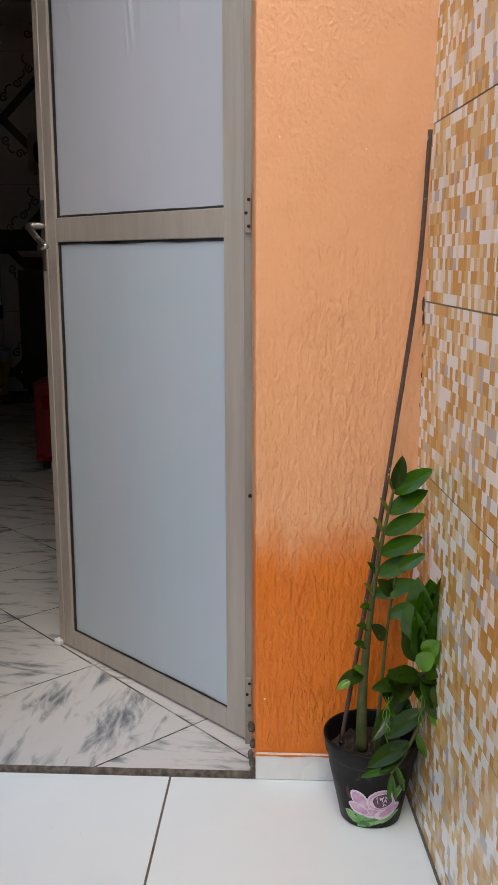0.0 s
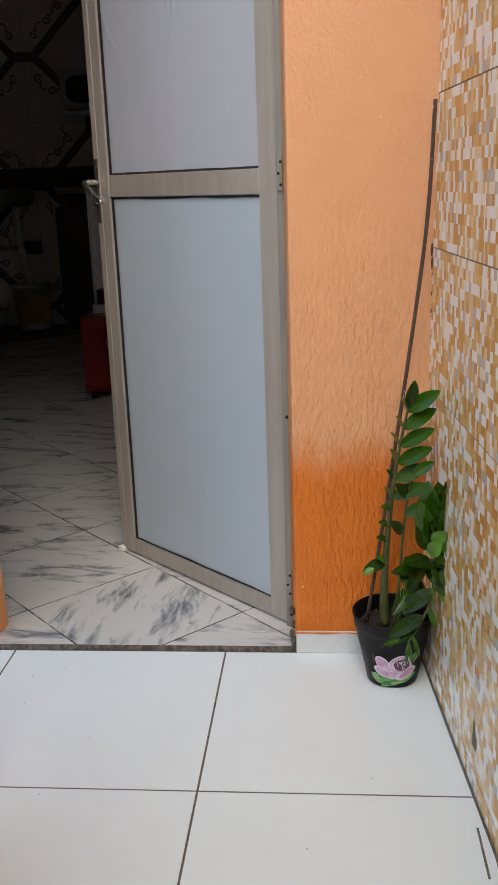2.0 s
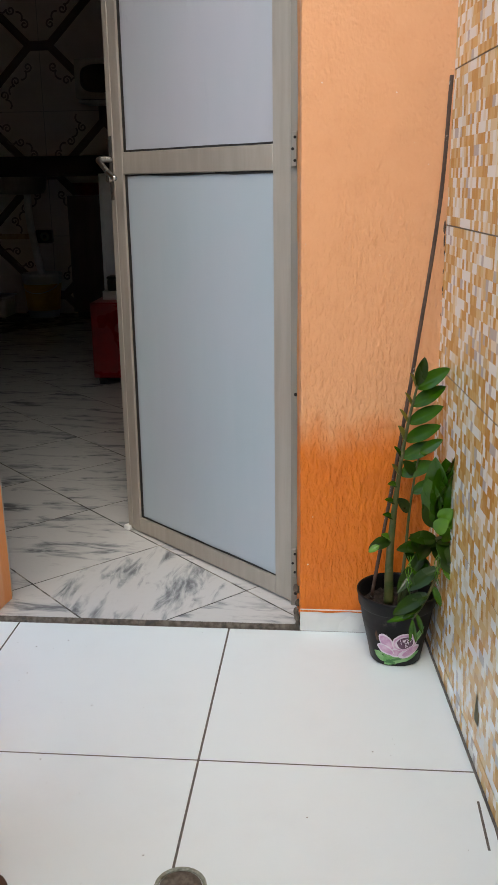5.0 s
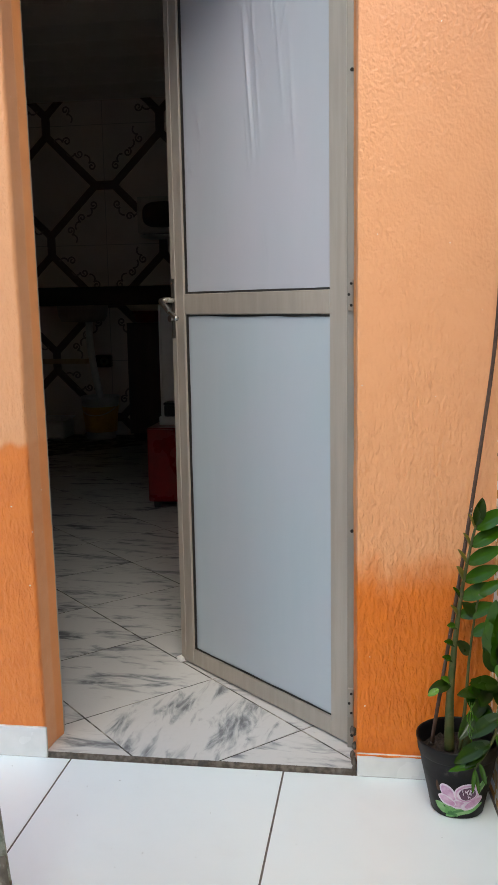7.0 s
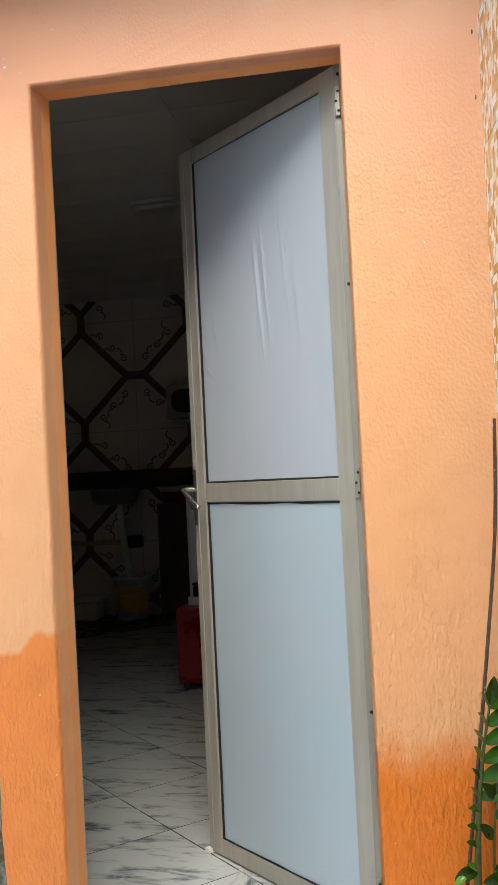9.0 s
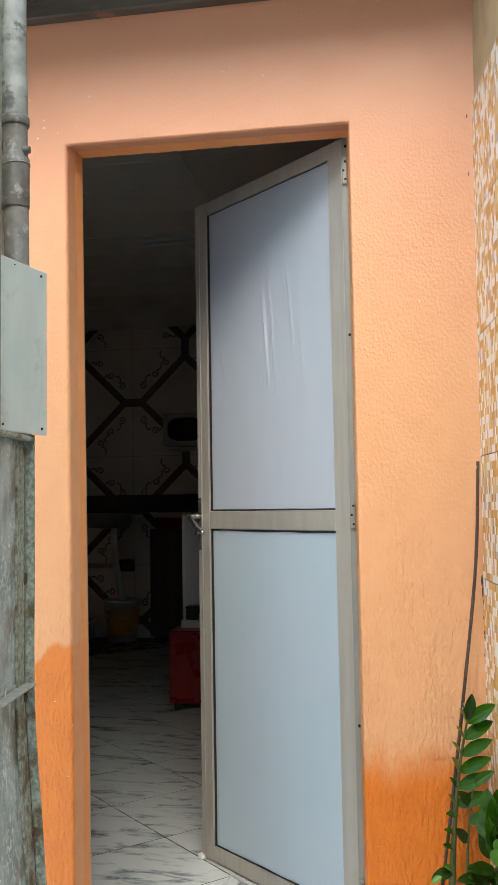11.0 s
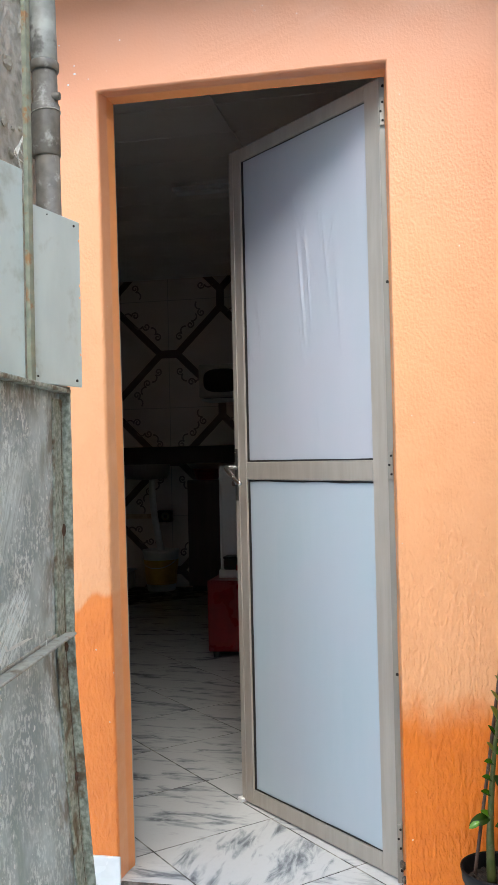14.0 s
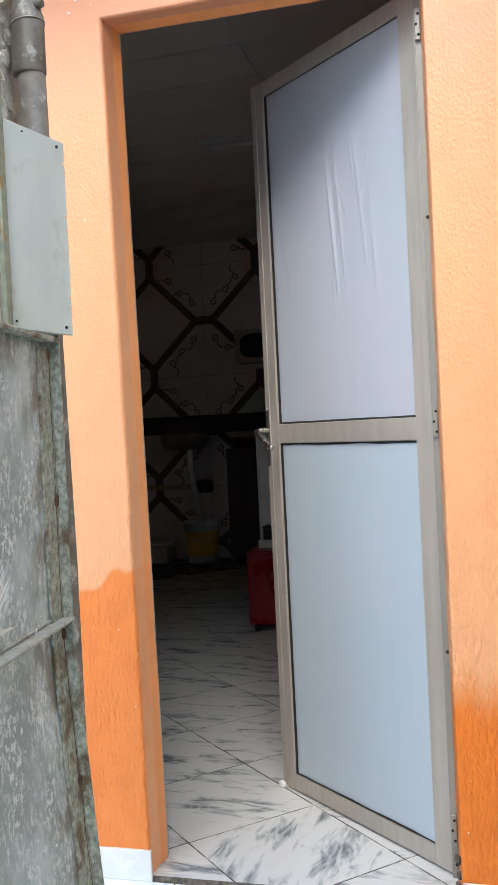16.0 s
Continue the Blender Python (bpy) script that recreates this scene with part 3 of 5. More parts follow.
# worn cement lip of the threshold
bm = bmesh.new()
rows = []
for i in range(70):
    x = -0.745 + 0.745 * i / 69
    w = 0.004 * noise.noise(Vector((x * 14, 2, 5)))
    rows.append([bm.verts.new(p) for p in ((x, 0.0025 + 0.4 * w, 0.0124), (x, 0.0000, 0.0121), (x, -0.0025 + 0.25 * w, 0.006), (x, -0.0032 + 0.25 * w, -0.004))])
for a, b in zip(rows, rows[1:]):
    for i in range(3):
        bm.faces.new((a[i], a[i + 1], b[i + 1], b[i]))
solid("threshold", bm, M_LIP, "worn dirty cement lip along the door threshold", "threshold", "structure")

# skirting tiles
solid("baseboard", box((0.002, -0.008, 0.0005), (0.300, 0.001, 0.055), bevel=0.0015), M_SKIRT, "low white tile skirting at the foot of the orange wall", "skirting", "structure")
solid("baseboard", box((-1.6, -0.008, 0.0005), (-0.742, 0.001, 0.077), bevel=0.0015), M_SKIRT, "white tile skirting at the foot of the orange pier", "skirting", "structure")
bm = bmesh.new()
pts = []
for i in range(40):
    x = 0.0 + 0.300 * i / 39
    pts.append([bm.verts.new((x, -0.0095, 0.056)), bm.verts.new((x, -0.0095, 0.052 + 0.006 * noise.noise(Vector((x * 22, 3, 1)))))] )
for a, b in zip(pts, pts[1:]):
    bm.faces.new((a[0], b[0], b[1], a[1]))
part("paint_overlap", bm, M_WALL, wall)

# unseen wall, added to cut low sky light and bounce some indoors
solid("wall_sky_block", box((-6.0, -5.6, -0.105), (6.0, -5.35, 5.0)), M_RENDER, "unseen pale wall added across the alley's open end to shape the light", "wall", "structure")

# ---- eave over the door ----
eave = holder("eave", "dark timber and fibre-cement eave above the orange wall", "eave", kind="structure")
part("wall_plate", box((-1.75, -0.035, TOP), (0.33, 0.10, TOP + 0.055), bevel=0.004), M_RAFTER, eave)
bm = bmesh.new()
for i in range(60):
    x = -1.75 + 2.15 * i / 59
    h = 0.018 * math.sin(x * 2 * math.pi / 0.177)
    for y, z in ((-0.42, 2.497), (0.6, 2.80)):
        bm.verts.new((x, y, z + 0.07 + h))
        bm.verts.new((x, y, z + 0.078 + h))
bm.verts.ensure_lookup_table()
v = bm.verts
for i in range(59):
    a, b = i * 4, i * 4 + 4
    bm.faces.new((v[a], v[b], v[b + 2], v[a + 2]))
    bm.faces.new((v[a + 1], v[b + 1], v[b + 3], v[a + 3]))
    bm.faces.new((v[a], v[b], v[b + 1], v[a + 1]))
part("roof_sheet", bm, M_ROOF, eave, smooth=True)
for x in (-1.45, -0.93):
    m = Matrix.Translation((x, 0, TOP + 0.028)) @ Matrix.Rotation(radians(16.4), 4, "X")
    part("rafter", box((-0.03, -0.40, 0.0), (0.03, 0.5, 0.07), m, 0.004), M_RAFTER, eave)

# ---- room behind the door ----
BACK = 5.3
HIGH = 2.70
back = solid("wall_back", box((-3.0, BACK, -0.1), (0.5, BACK + 0.12, HIGH + 0.1)), M_OCTA, "kitchen wall of white tiles with dark octagon bands", "wall", "structure")
# unseen walls, set close and painted warm to bounce light into the room
solid("wall_room_left", box((-3.12, T_WALL, -0.1), (-3.0, BACK + 0.12, HIGH + 0.1)), M_ROOM, "unseen plain wall closing the room, painted warm to tint bounced light", "wall", "structure")
solid("wall_room_right", box((0.5, T_WALL, -0.1), (0.62, BACK + 0.12, HIGH + 0.1)), M_ROOM, "unseen plain wall closing the room, painted warm to tint bounced light", "wall", "structure")
solid("wall_room_front", box((0.405, 0.02, -0.1), (0.62, T_WALL - 0.002, HIGH + 0.1)), M_ROOM, "unseen plain wall closing the room, painted warm to tint bounced light", "wall", "structure")
solid("wall_room_corner", box((-3.12, 0.02, -0.1), (-1.755, T_WALL - 0.002, HIGH + 0.1)), M_ROOM, "unseen plain wall closing the room, painted warm to tint bounced light", "wall", "structure")
bm = box((-3.0, T_WALL - 0.10, HIGH + 0.004), (0.5, BACK, HIGH + 0.06))
for i in range(15):
    y0 = T_WALL + 0.01 + 0.355 * i
    if y0 < BACK - 0.02:
        for x0, x1 in ((-2.99, -0.825), (-0.819, 0.49)):
            box((x0, y0 + 0.003, HIGH - 0.004), (x1, min(y0 + 0.352, BACK - 0.002), HIGH + 0.004), bm=bm)
box((-3.0, T_WALL + 0.002, TOP + 0.002), (0.5, T_WALL + 0.012, HIGH + 0.05), bm=bm)
solid("ceiling", bm, M_CEIL, "pale panelled ceiling with thin seams", "ceiling", "structure")

# ---- open aluminium door ----
HINGE = Vector((-0.063, 0.149, 0))
U = Vector((-0.734, 0.680, 0)).normalized()
N = Vector((-U.y, U.x, 0))  # towards the alley
if N.y > 0:
    N = -N
LEAF = Matrix(((U.x, N.x, 0, HINGE.x), (U.y, N.y, 0, HINGE.y), (0, 0, 1, 0), (0, 0, 0, 1)))  # u along the leaf, v out of its face, z up
door = holder("door_1", "half-open bronze aluminium door with two frosted panes", "door", kind="structure")


def leaf(lo, hi, bevel=0.0015):
    return box(lo, hi, LEAF, bevel)


part("hinge_stile", leaf((-0.052, -0.022, 0.018), (0.005, 0.0, 2.117)), M_ALU, door)
part("lock_stile", leaf((0.592, -0.022, 0.018), (0.654, 0.0, 2.117)), M_ALU, door)
part("bottom_rail", leaf((0.0055, -0.0215, 0.018), (0.5915, -0.0008, 0.064)), M_ALU, door)
part("middle_rail", leaf((0.0055, -0.0215, 1.052), (0.5915, -0.0008, 1.108)), M_ALU, door)
part("top_rail", leaf((0.0055, -0.0215, 2.075), (0.5915, -0.0008, 2.117)), M_ALU, door)
part("edge_bead", leaf((0.628, 0.0, 0.02), (0.633, 0.003, 2.115), 0.001), M_ALU, door, "thin bright raised line on the stile")


def fold(u, z, u0, z0, u1, z1, wide, high):
    """A soft crease of the film between two places."""
    t = (z - z0) / (z1 - z0)
    if t < -0.15 or t > 1.15:
        return 0.0
    c = u0 + (u1 - u0) * t
    return 0.5 * high * math.exp(-(((u - c) / wide) ** 2)) * max(0.0, math.sin(math.pi * (t + 0.15) / 1.3))


# fine creases: the ends of each, its width and height
FINE = [(0.30, 1.78, 0.36, 1.86, 0.0028, 0.0022), (0.30, 1.78, 0.26, 1.88, 0.003, 0.0020), (0.20, 1.70, 0.22, 1.86, 0.003, 0.0022), (0.185, 1.66, 0.14, 1.82, 0.003, 0.0016),
        (0.555, 1.44, 0.575, 1.50, 0.0035, 0.0032), (0.545, 1.43, 0.585, 1.455, 0.003, 0.0030), (0.52, 1.46, 0.50, 1.56, 0.003, 0.0020), (0.30, 1.38, 0.315, 1.55, 0.003, 0.0024),
        (0.265, 1.40, 0.29, 1.66, 0.003, 0.0022), (0.13, 1.42, 0.14, 1.60, 0.004, 0.0012)]


def pane(z0, z1, creased):
    bm = bmesh.new()
    nu, nz = (230, 130) if creased else (20, 30)
    grid = []
    for i in range(nz + 1):
        z = z0 + (z1 - z0) * i / nz
        row = []
        for j in range(nu + 1):
            u = 0.006 + 0.585 * j / nu
            h = 0.0006 * noise.noise(Vector((u * 7, z * 4, 3)))
            if creased:
                h += fold(u, z, 0.287, 1.45, 0.318, 1.80, 0.0055, 0.0050) - fold(u, z, 0.272, 1.45, 0.302, 1.80, 0.008, 0.0035)
                h += fold(u, z, 0.255, 1.47, 0.285, 1.86, 0.005, 0.0032) + fold(u, z, 0.225, 1.62, 0.345, 1.90, 0.004, 0.0024)
                h += fold(u, z, 0.165, 1.50, 0.205, 1.88, 0.006, 0.0030) + fold(u, z, 0.12, 1.35, 0.15, 1.75, 0.007, 0.0018)
                h += fold(u, z, 0.50, 1.50, 0.53, 1.62, 0.006, 0.0030) + fold(u, z, 0.51, 1.40, 0.585, 1.47, 0.004, 0.0024)
                for a in FINE:
                    h += fold(u, z, *a)
                h += fold(u, z, 0.235, 1.18, 0.25, 1.27, 0.004, 0.0018) + fold(u, z, 0.40, 1.15, 0.405, 1.3, 0.01, 0.0010)
            row.append(bm.verts.new(LEAF @ Vector((u, -0.0085 + h, z))))
        grid.append(row)
    for a, b in zip(grid, grid[1:]):
        for j in range(nu):
            bm.faces.new((a[j], a[j + 1], b[j + 1], b[j]))
    lo = [LEAF @ Vector(p) for p in ((0.006, -0.014, z0), (0.591, -0.014, z0), (0.591, -0.014, z1), (0.006, -0.014, z1))]
    bm.faces.new([bm.verts.new(p) for p in lo])
    return bm


def gasket(z0, z1, wavy):
    """Black rubber line round a pane, uneven where it has slipped."""
    bm = bmesh.new()

    def strip(u0, za, u1, zb, wide, amp):
        n = 40
        out = []
        d = Vector((u1 - u0, zb - za))
        side = Vector((-d.y, d.x)).normalized()
        for i in range(n + 1):
            f = i / n
            w = wide + amp * (0.5 + noise.noise(Vector((f * 6, za * 3 + u0, 2))))
            c = Vector((u0, za)) + d * f
            out.append([bm.verts.new(LEAF @ Vector((c.x, -0.0065, c.y))), bm.verts.new(LEAF @ Vector((c.x + side.x * w, -0.0062, c.y + side.y * w)))])
        for a, b in zip(out, out[1:]):
            bm.faces.new((a[0], b[0], b[1], a[1]))

    strip(0.005, z0, 0.592, z0, 0.004, 0.003 if wavy else 0.001)
    strip(0.592, z0, 0.592, z1, 0.012, 0.0015)
    strip(0.592, z1, 0.005, z1, 0.003, 0.0035 if wavy else 0.001)
    strip(0.005, z1, 0.005, z0, 0.0025, 0.0005)
    return bm


p1 = part("lower_pane", pane(0.065, 1.051, False), M_FILM, door, "frosted blue-white pane, smooth", smooth=True)
p2 = part("upper_pane", pane(1.109, 2.074, True), M_FILM_UP, door, "frosted blue-white pane with wrinkled film", smooth=True)
part("gasket", gasket(0.065, 1.051, True), M_GASKET, p1)
part("gasket", gasket(1.109, 2.074, False), M_GASKET, p2)

# lever handle with its narrow plate and lock
handle = part("lock_plate", leaf((0.636, 0.0, 0.984), (0.6495, 0.004, 1.152), 0.001), M_BRONZE, door, "narrow dark lock plate")
for z in (0.996, 1.140):
    bm = bmesh.new()
    bmesh.ops.create_cone(bm, cap_ends=True, segments=12, radius1=0.003, radius2=0.0025, depth=0.002, matrix=LEAF @ Matrix.Translation((0.643, 0.0052, z)) @ Matrix.Rotation(math.pi / 2, 4, "X"))
    part("screw", bm, M_CHROME, handle)
pts = curve_points([LEAF @ Vector(p) for p in ((0.643, 0.002, 1.092), (0.643, 0.030, 1.092), (0.637, 0.046, 1.089), (0.617, 0.050, 1.078), (0.586, 0.050, 1.056), (0.558, 0.047, 1.040))], 8)
part("lever", tube(pts, [0.0085] * 10 + [0.0075] * (len(pts) - 11) + [0.006], 12), M_CHROME, door, "satin chrome lever handle", smooth=True)
bm = bmesh.new()
bmesh.ops.create_cone(bm, cap_ends=True, segments=20, radius1=0.009, radius2=0.008, depth=0.014, matrix=LEAF @ Matrix.Translation((0.643, 0.009, 1.040)) @ Matrix.Rotation(math.pi / 2, 4, "X"))
part("lock_cylinder", bm, M_CHROME, door, smooth=False)
part("floor_stop", box((0.640, -0.01, 0.012), (0.664, 0.012, 0.026), LEAF, 0.002), M_WHITE, door, "small white scrap under the door corner")

# cover added so that the end face's shade is painted on
edge = part("stile_edge", leaf((-0.0546, -0.022, 0.018), (-0.0525, -0.004, 2.117), 0.0004), M_ALU_SHADED, door, "thin cover on the hinge stile's end face, painted darker for shade")
for z in (0.551, 1.574):
    bm = bmesh.new()
    bmesh.ops.create_cone(bm, cap_ends=True, segments=14, radius1=0.0042, radius2=0.0042, depth=0.0012, matrix=LEAF @ Matrix.Translation((-0.0558, -0.012, z)) @ Matrix.Rotation(math.pi / 2, 4, "Y"))
    part("fixing_hole", bm, M_HOLE, edge)

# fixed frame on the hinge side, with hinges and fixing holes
frame_post = part("frame_post", box((-0.024, 0.103, 0.012), (0.019, 0.112, 2.12), bevel=0.001), M_ALU_SHADED, door, "aluminium jamb post")
# hinges take the shaded tone as well, painted darker than they would be lit
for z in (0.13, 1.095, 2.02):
    h = part("hinge", box((-0.0225, 0.0935, z - 0.036), (-0.0105, 0.1025, z + 0.036), bevel=0.001), M_ALU_SHADED, door)
    for dz, dx in ((-0.024, 0.002), (0.0, -0.003), (0.024, 0.002)):
        bm = bmesh.new()
        bmesh.ops.create_cone(bm, cap_ends=True, segments=12, radius1=0.0032, radius2=0.0032, depth=0.002, matrix=Matrix.Translation((-0.0165 + dx, 0.0932, z + dz)) @ Matrix.Rotation(math.pi / 2, 4, "X"))
        part("screw", bm, M_HOLE, h)
for z in (0.551, 1.574, 0.045, 2.09):
    bm = bmesh.new()
    bmesh.ops.create_cone(bm, cap_ends=True, segments=14, radius1=0.0042, radius2=0.0042, depth=0.002, matrix=Matrix.Translation((-0.0130, 0.1025, z)) @ Matrix.Rotation(math.pi / 2, 4, "X"))
    part("fixing_hole", bm, M_HOLE, frame_post)

bm = box((-0.80, 0.103, 0.012), (-0.7398, 0.112, 2.118), bevel=0.001)
for v in bm.verts:  # it follows the slightly leaning pier
    v.co.x -= 0.020 * v.co.z / 2.11
part("frame_post", bm, M_ALU, door, "aluminium jamb post on the lock side")

# ---- open sheet-metal gate along the far alley wall ----
GU = Vector((0.12, -0.993, 0)).normalized()
GN = Vector((-GU.y, GU.x, 0))
foot = Vector((-0.507, -0.878, 0.03))
GATE = Matrix(((GU.x, GN.x, 0, foot.x), (GU.y, GN.y, 0, foot.y), (0, 0, 1, foot.z), (0, 0, 0, 1)))  # u towards the street, v out of its face, w up


def bow(w):
    """Bend towards the foot, shaped to fit the gate's outline in the camera's view."""
    return 0.062 * max(0.0, (0.80 - w) / 0.80) ** 1.2


PU = Vector((-0.20, -0.98, 0)).normalized()
PN = Vector((-PU.y, PU.x, 0))
PLATE = Matrix(((PU.x, PN.x, 0, foot.x), (PU.y, PN.y, 0, foot.y), (0, 0, 1, foot.z), (0, 0, 0, 1)))  # the plates above stand a little askew
gate = holder("metal_gate", "open weathered sheet-metal gate with a grey box plate", "gate")


def g(lo, hi, bevel=0.0015):
    m = GATE @ Matrix.Translation((0, bow((lo[2] + hi[2]) / 2), 0))
    return box(lo, hi, m, bevel)


def upright(u0, u1, v0, v1, top):
    """A strip that follows the bend of the gate."""
    bm = bmesh.new()
    rows = []
    for i in range(31):
        w = top * i / 30
        rows.append([bm.verts.new(GATE @ Vector((u, v + bow(w) + 0.0012 * noise.noise(Vector((w * 9, u * 40, v * 30))), w))) for u, v in ((u0, v0), (u1, v0), (u1, v1), (u0, v1))])
    for a, b in zip(rows, rows[1:]):
        for i in range(4):
            bm.faces.new((a[i], a[(i + 1) % 4], b[(i + 1) % 4], b[i]))
    bm.faces.new(rows[0])
    bm.faces.new(rows[-1])
    return bm


bm = bmesh.new()
grid = []
for i in range(41):
    w = 1.215 * i / 40
    grid.append([bm.verts.new(GATE @ Vector((0.006 + 0.9 * j / 24, -0.001 + bow(w) + 0.0025 * noise.noise(Vector((j * 0.25, w * 3, 8))), w))) for j in range(25)])
for a, b in zip(grid, grid[1:]):
    for j in range(24):
        bm.faces.new((a[j], a[j + 1], b[j + 1], b[j]))
sheet = part("sheet", bm, M_SHEET, gate, "dull galvanised sheet with white paint smears", smooth=True)
mod = sheet.modifiers.new("thick", "SOLIDIFY")
mod.thickness, mod.offset = 0.002, -1
part("edge_flange", upright(0.0, 0.004, -0.003, 0.018, 1.216), M_STEEL, gate, "tarnished steel angle with rust spots")
part("edge_angle", upright(0.0045, 0.034, 0.001, 0.005, 1.195), M_STEEL, gate)
part("edge_rib", upright(0.0342, 0.052, 0.001, 0.0042, 1.195), M_STEEL, gate)
part("top_rail", g((0.0045, 0.0, 1.205), (0.92, 0.020, 1.212)), M_STEEL, gate)
part("cross_rail", g((0.0045, 0.0, 0.808), (0.92, 0.022, 0.813)), M_RAIL, gate, "steel angle rail with white paint")
part("cross_rail_web", g((0.0045, 0.0, 0.813), (0.92, 0.003, 0.819)), M_RAIL, gate)
part("bottom_rail", g((0.0045, 0.0, 0.0), (0.92, 0.028, 0.03)), M_STEEL, gate)
for w in (0.36, 0.58, 0.79, 0.98):
    q = GATE @ Vector((0.0135, 0.006 + bow(w), w))
    crumb(q, (0.0030, 0.0060, 0.007 + 0.004 * rnd.random()), M_RUST, gate, "weld")
part("rust_seam", upright(0.0128, 0.0142, 0.0050, 0.0056, 1.19), M_RUST, gate, "thin rusty seam along the steel angle")
# smears of white paint on the sheet
def smear(u, w, du, dw, tilt, seed):
    bm = bmesh.new()
    n = 36
    ring = []
    for i in range(n):
        a = 2 * math.pi * i / n
        r = 1 + 0.45 * noise.noise(Vector((math.cos(a) * 1.6, math.sin(a) * 1.6, seed)))
        x, y = du * r * math.cos(a), dw * r * math.sin(a)
        ring.append(bm.verts.new(GATE @ Vector((u + x * math.cos(tilt) - y * math.sin(tilt), 0.0065 + bow(w + x * math.sin(tilt) + y * math.cos(tilt)), w + x * math.sin(tilt) + y * math.cos(tilt)))))
    bm.faces.new(ring)
    return part("paint_smear", bm, M_SMEAR, gate)


M_SMEAR = worn("thin_white_paint", (0.76, 0.79, 0.78), (0.66, 0.69, 0.68), 55, 0.6, stain=(0.45, 0.48, 0.47), stain_scale=40, edges=(0.6, 0.68))
for i in range(7):  # thick drops at the end of the brush marks
    smear(0.21 + 0.14 * rnd.random(), 0.845 + 0.05 * rnd.random(), 0.003 + 0.006 * rnd.random(), 0.002 + 0.002 * rnd.random(), 0.4 + 0.5 * rnd.random(), i)
smear(0.235, 0.8405, 0.05, 0.0028, 0.02, 31)
for i in range(30):
    smear(0.06 + 0.34 * rnd.random(), 0.10 + 1.0 * rnd.random(), 0.0012 + 0.0022 * rnd.random(), 0.0015 + 0.005 * rnd.random(), 0.4, 90 + i)
# plates over the top of the gate
plate = part("cover_plate", box((-0.022, 0.024, 1.216), (0.110, 0.030, 1.492), PLATE, 0.001), M_PLATE, gate, "pale grey enamelled plate with screw holes")
for u, w, r in ((-0.004, 1.482, 0.0022), (-0.006, 1.226, 0.0024), (0.100, 1.226, 0.0016), (0.07, 1.484, 0.0012)):
    bm = bmesh.new()
    bmesh.ops.create_cone(bm, cap_ends=True, segments=12, radius1=r, radius2=r, depth=0.002, matrix=PLATE @ Matrix.Translation((u, 0.0305, w)) @ Matrix.Rotation(math.pi / 2, 4, "X"))
    part("screw_hole", bm, M_HOLE, plate)
for w in (1.46, 1.385, 1.365, 1.27):
    crumb(PLATE @ Vector((-0.018, 0.0300, w)), (0.0016, 0.0012, 0.0024), M_WALL, plate, "paint_chip")
part("cover_plate", box((0.127, 0.022, 1.216), (0.55, 0.028, 1.54), PLATE, 0.001), M_PLATE, gate, "second pale grey plate")
part("flat_bar", box((0.112, 0.028, 1.216), (0.1245, 0.036, 2.15), PLATE, 0.001), M_BAR, gate, "pale green flat bar with rust")
part("flat_bar", box((0.255, 0.0285, 1.50), (0.267, 0.035, 2.15), PLATE, 0.001), M_BAR, gate, "pale green flat bar with rust")
# pivot sleeve at the gate's foot
part("pivot_tube", tube([GATE @ Vector((0.004, 0.000 + bow(-0.026), -0.026)), GATE @ Vector((0.004, 0.000 + bow(0.30), 0.30))], 0.016, 18), M_PIPE, gate, smooth=True)
part("pivot_collar", tube([GATE @ Vector((0.004, 0.000 + bow(0.112), 0.112)), GATE @ Vector((0.004, 0.000 + bow(0.188), 0.188))], 0.0195, 18), M_PIPE, gate, smooth=True)
bm = lathe([(0.020, 0.0), (0.034, 0.0), (0.032, 0.012), (0.022, 0.016)], 24, (-0.446, -0.866, 0.0), squash=lambda a, h: 1 + 0.08 * math.sin(5 * a) + 0.05 * math.sin(11 * a))
solid("pivot_socket", bm, M_RUST, "ragged rusty socket ring on the white floor", "socket", smooth=True)

# ---- far alley wall, timber and downpipe ----
side = solid("wall_side", box((-0.86, -1.6, -0.08), (-0.632, -0.655, 2.3)), M_MORTAR, "rough mortared wall beside the alley", "wall", "structure")
for k in range(3):
    part("brick", box((-0.66, -0.864, 1.80 + k * 0.17), (-0.625, -0.832, 1.80 + k * 0.17 + 0.145), bevel=0.004), M_BRICK, side)
for i in range(70):  # lumps of squeezed-out mortar
    s = 0.005 + 0.012 * rnd.random()
    crumb((-0.632, -0.86 + 0.205 * rnd.random(), 1.45 + 0.85 * rnd.random()), (s * 0.5, s, s * (0.6 + 0.8 * rnd.random())), M_MORTAR, side, "mortar_lump")
solid("timber_strip", box((-0.632, -0.893, 1.2), (-0.612, -0.87, 2.3), bevel=0.002), M_WOOD, "narrow raw timber strip against the mortared wall", "timber")
solid("timber_board", box((-0.632, -1.3, 1.2), (-0.618, -0.898, 2.3), bevel=0.002), M_WOOD, "raw pine board against the mortared wall", "board")
pipe = holder("downpipe", "weathered dark grey downpipe with sleeves and peeling paint", "pipe")
PX, PY = -0.596, -0.715
part("pipe", tube([(PX + 0.014, PY, 0.0), (PX + 0.014, PY, 0.9), (PX, PY, 1.85)], 0.023, 24), M_PIPE, pipe, smooth=True)
M_PALEPIPE = worn("peeling_pale_pipe", (0.20, 0.205, 0.185), (0.36, 0.365, 0.34), 22, 0.55, stain=(0.10, 0.095, 0.085), stain_scale=15, edges=(0.5, 0.62), bump=0.3)
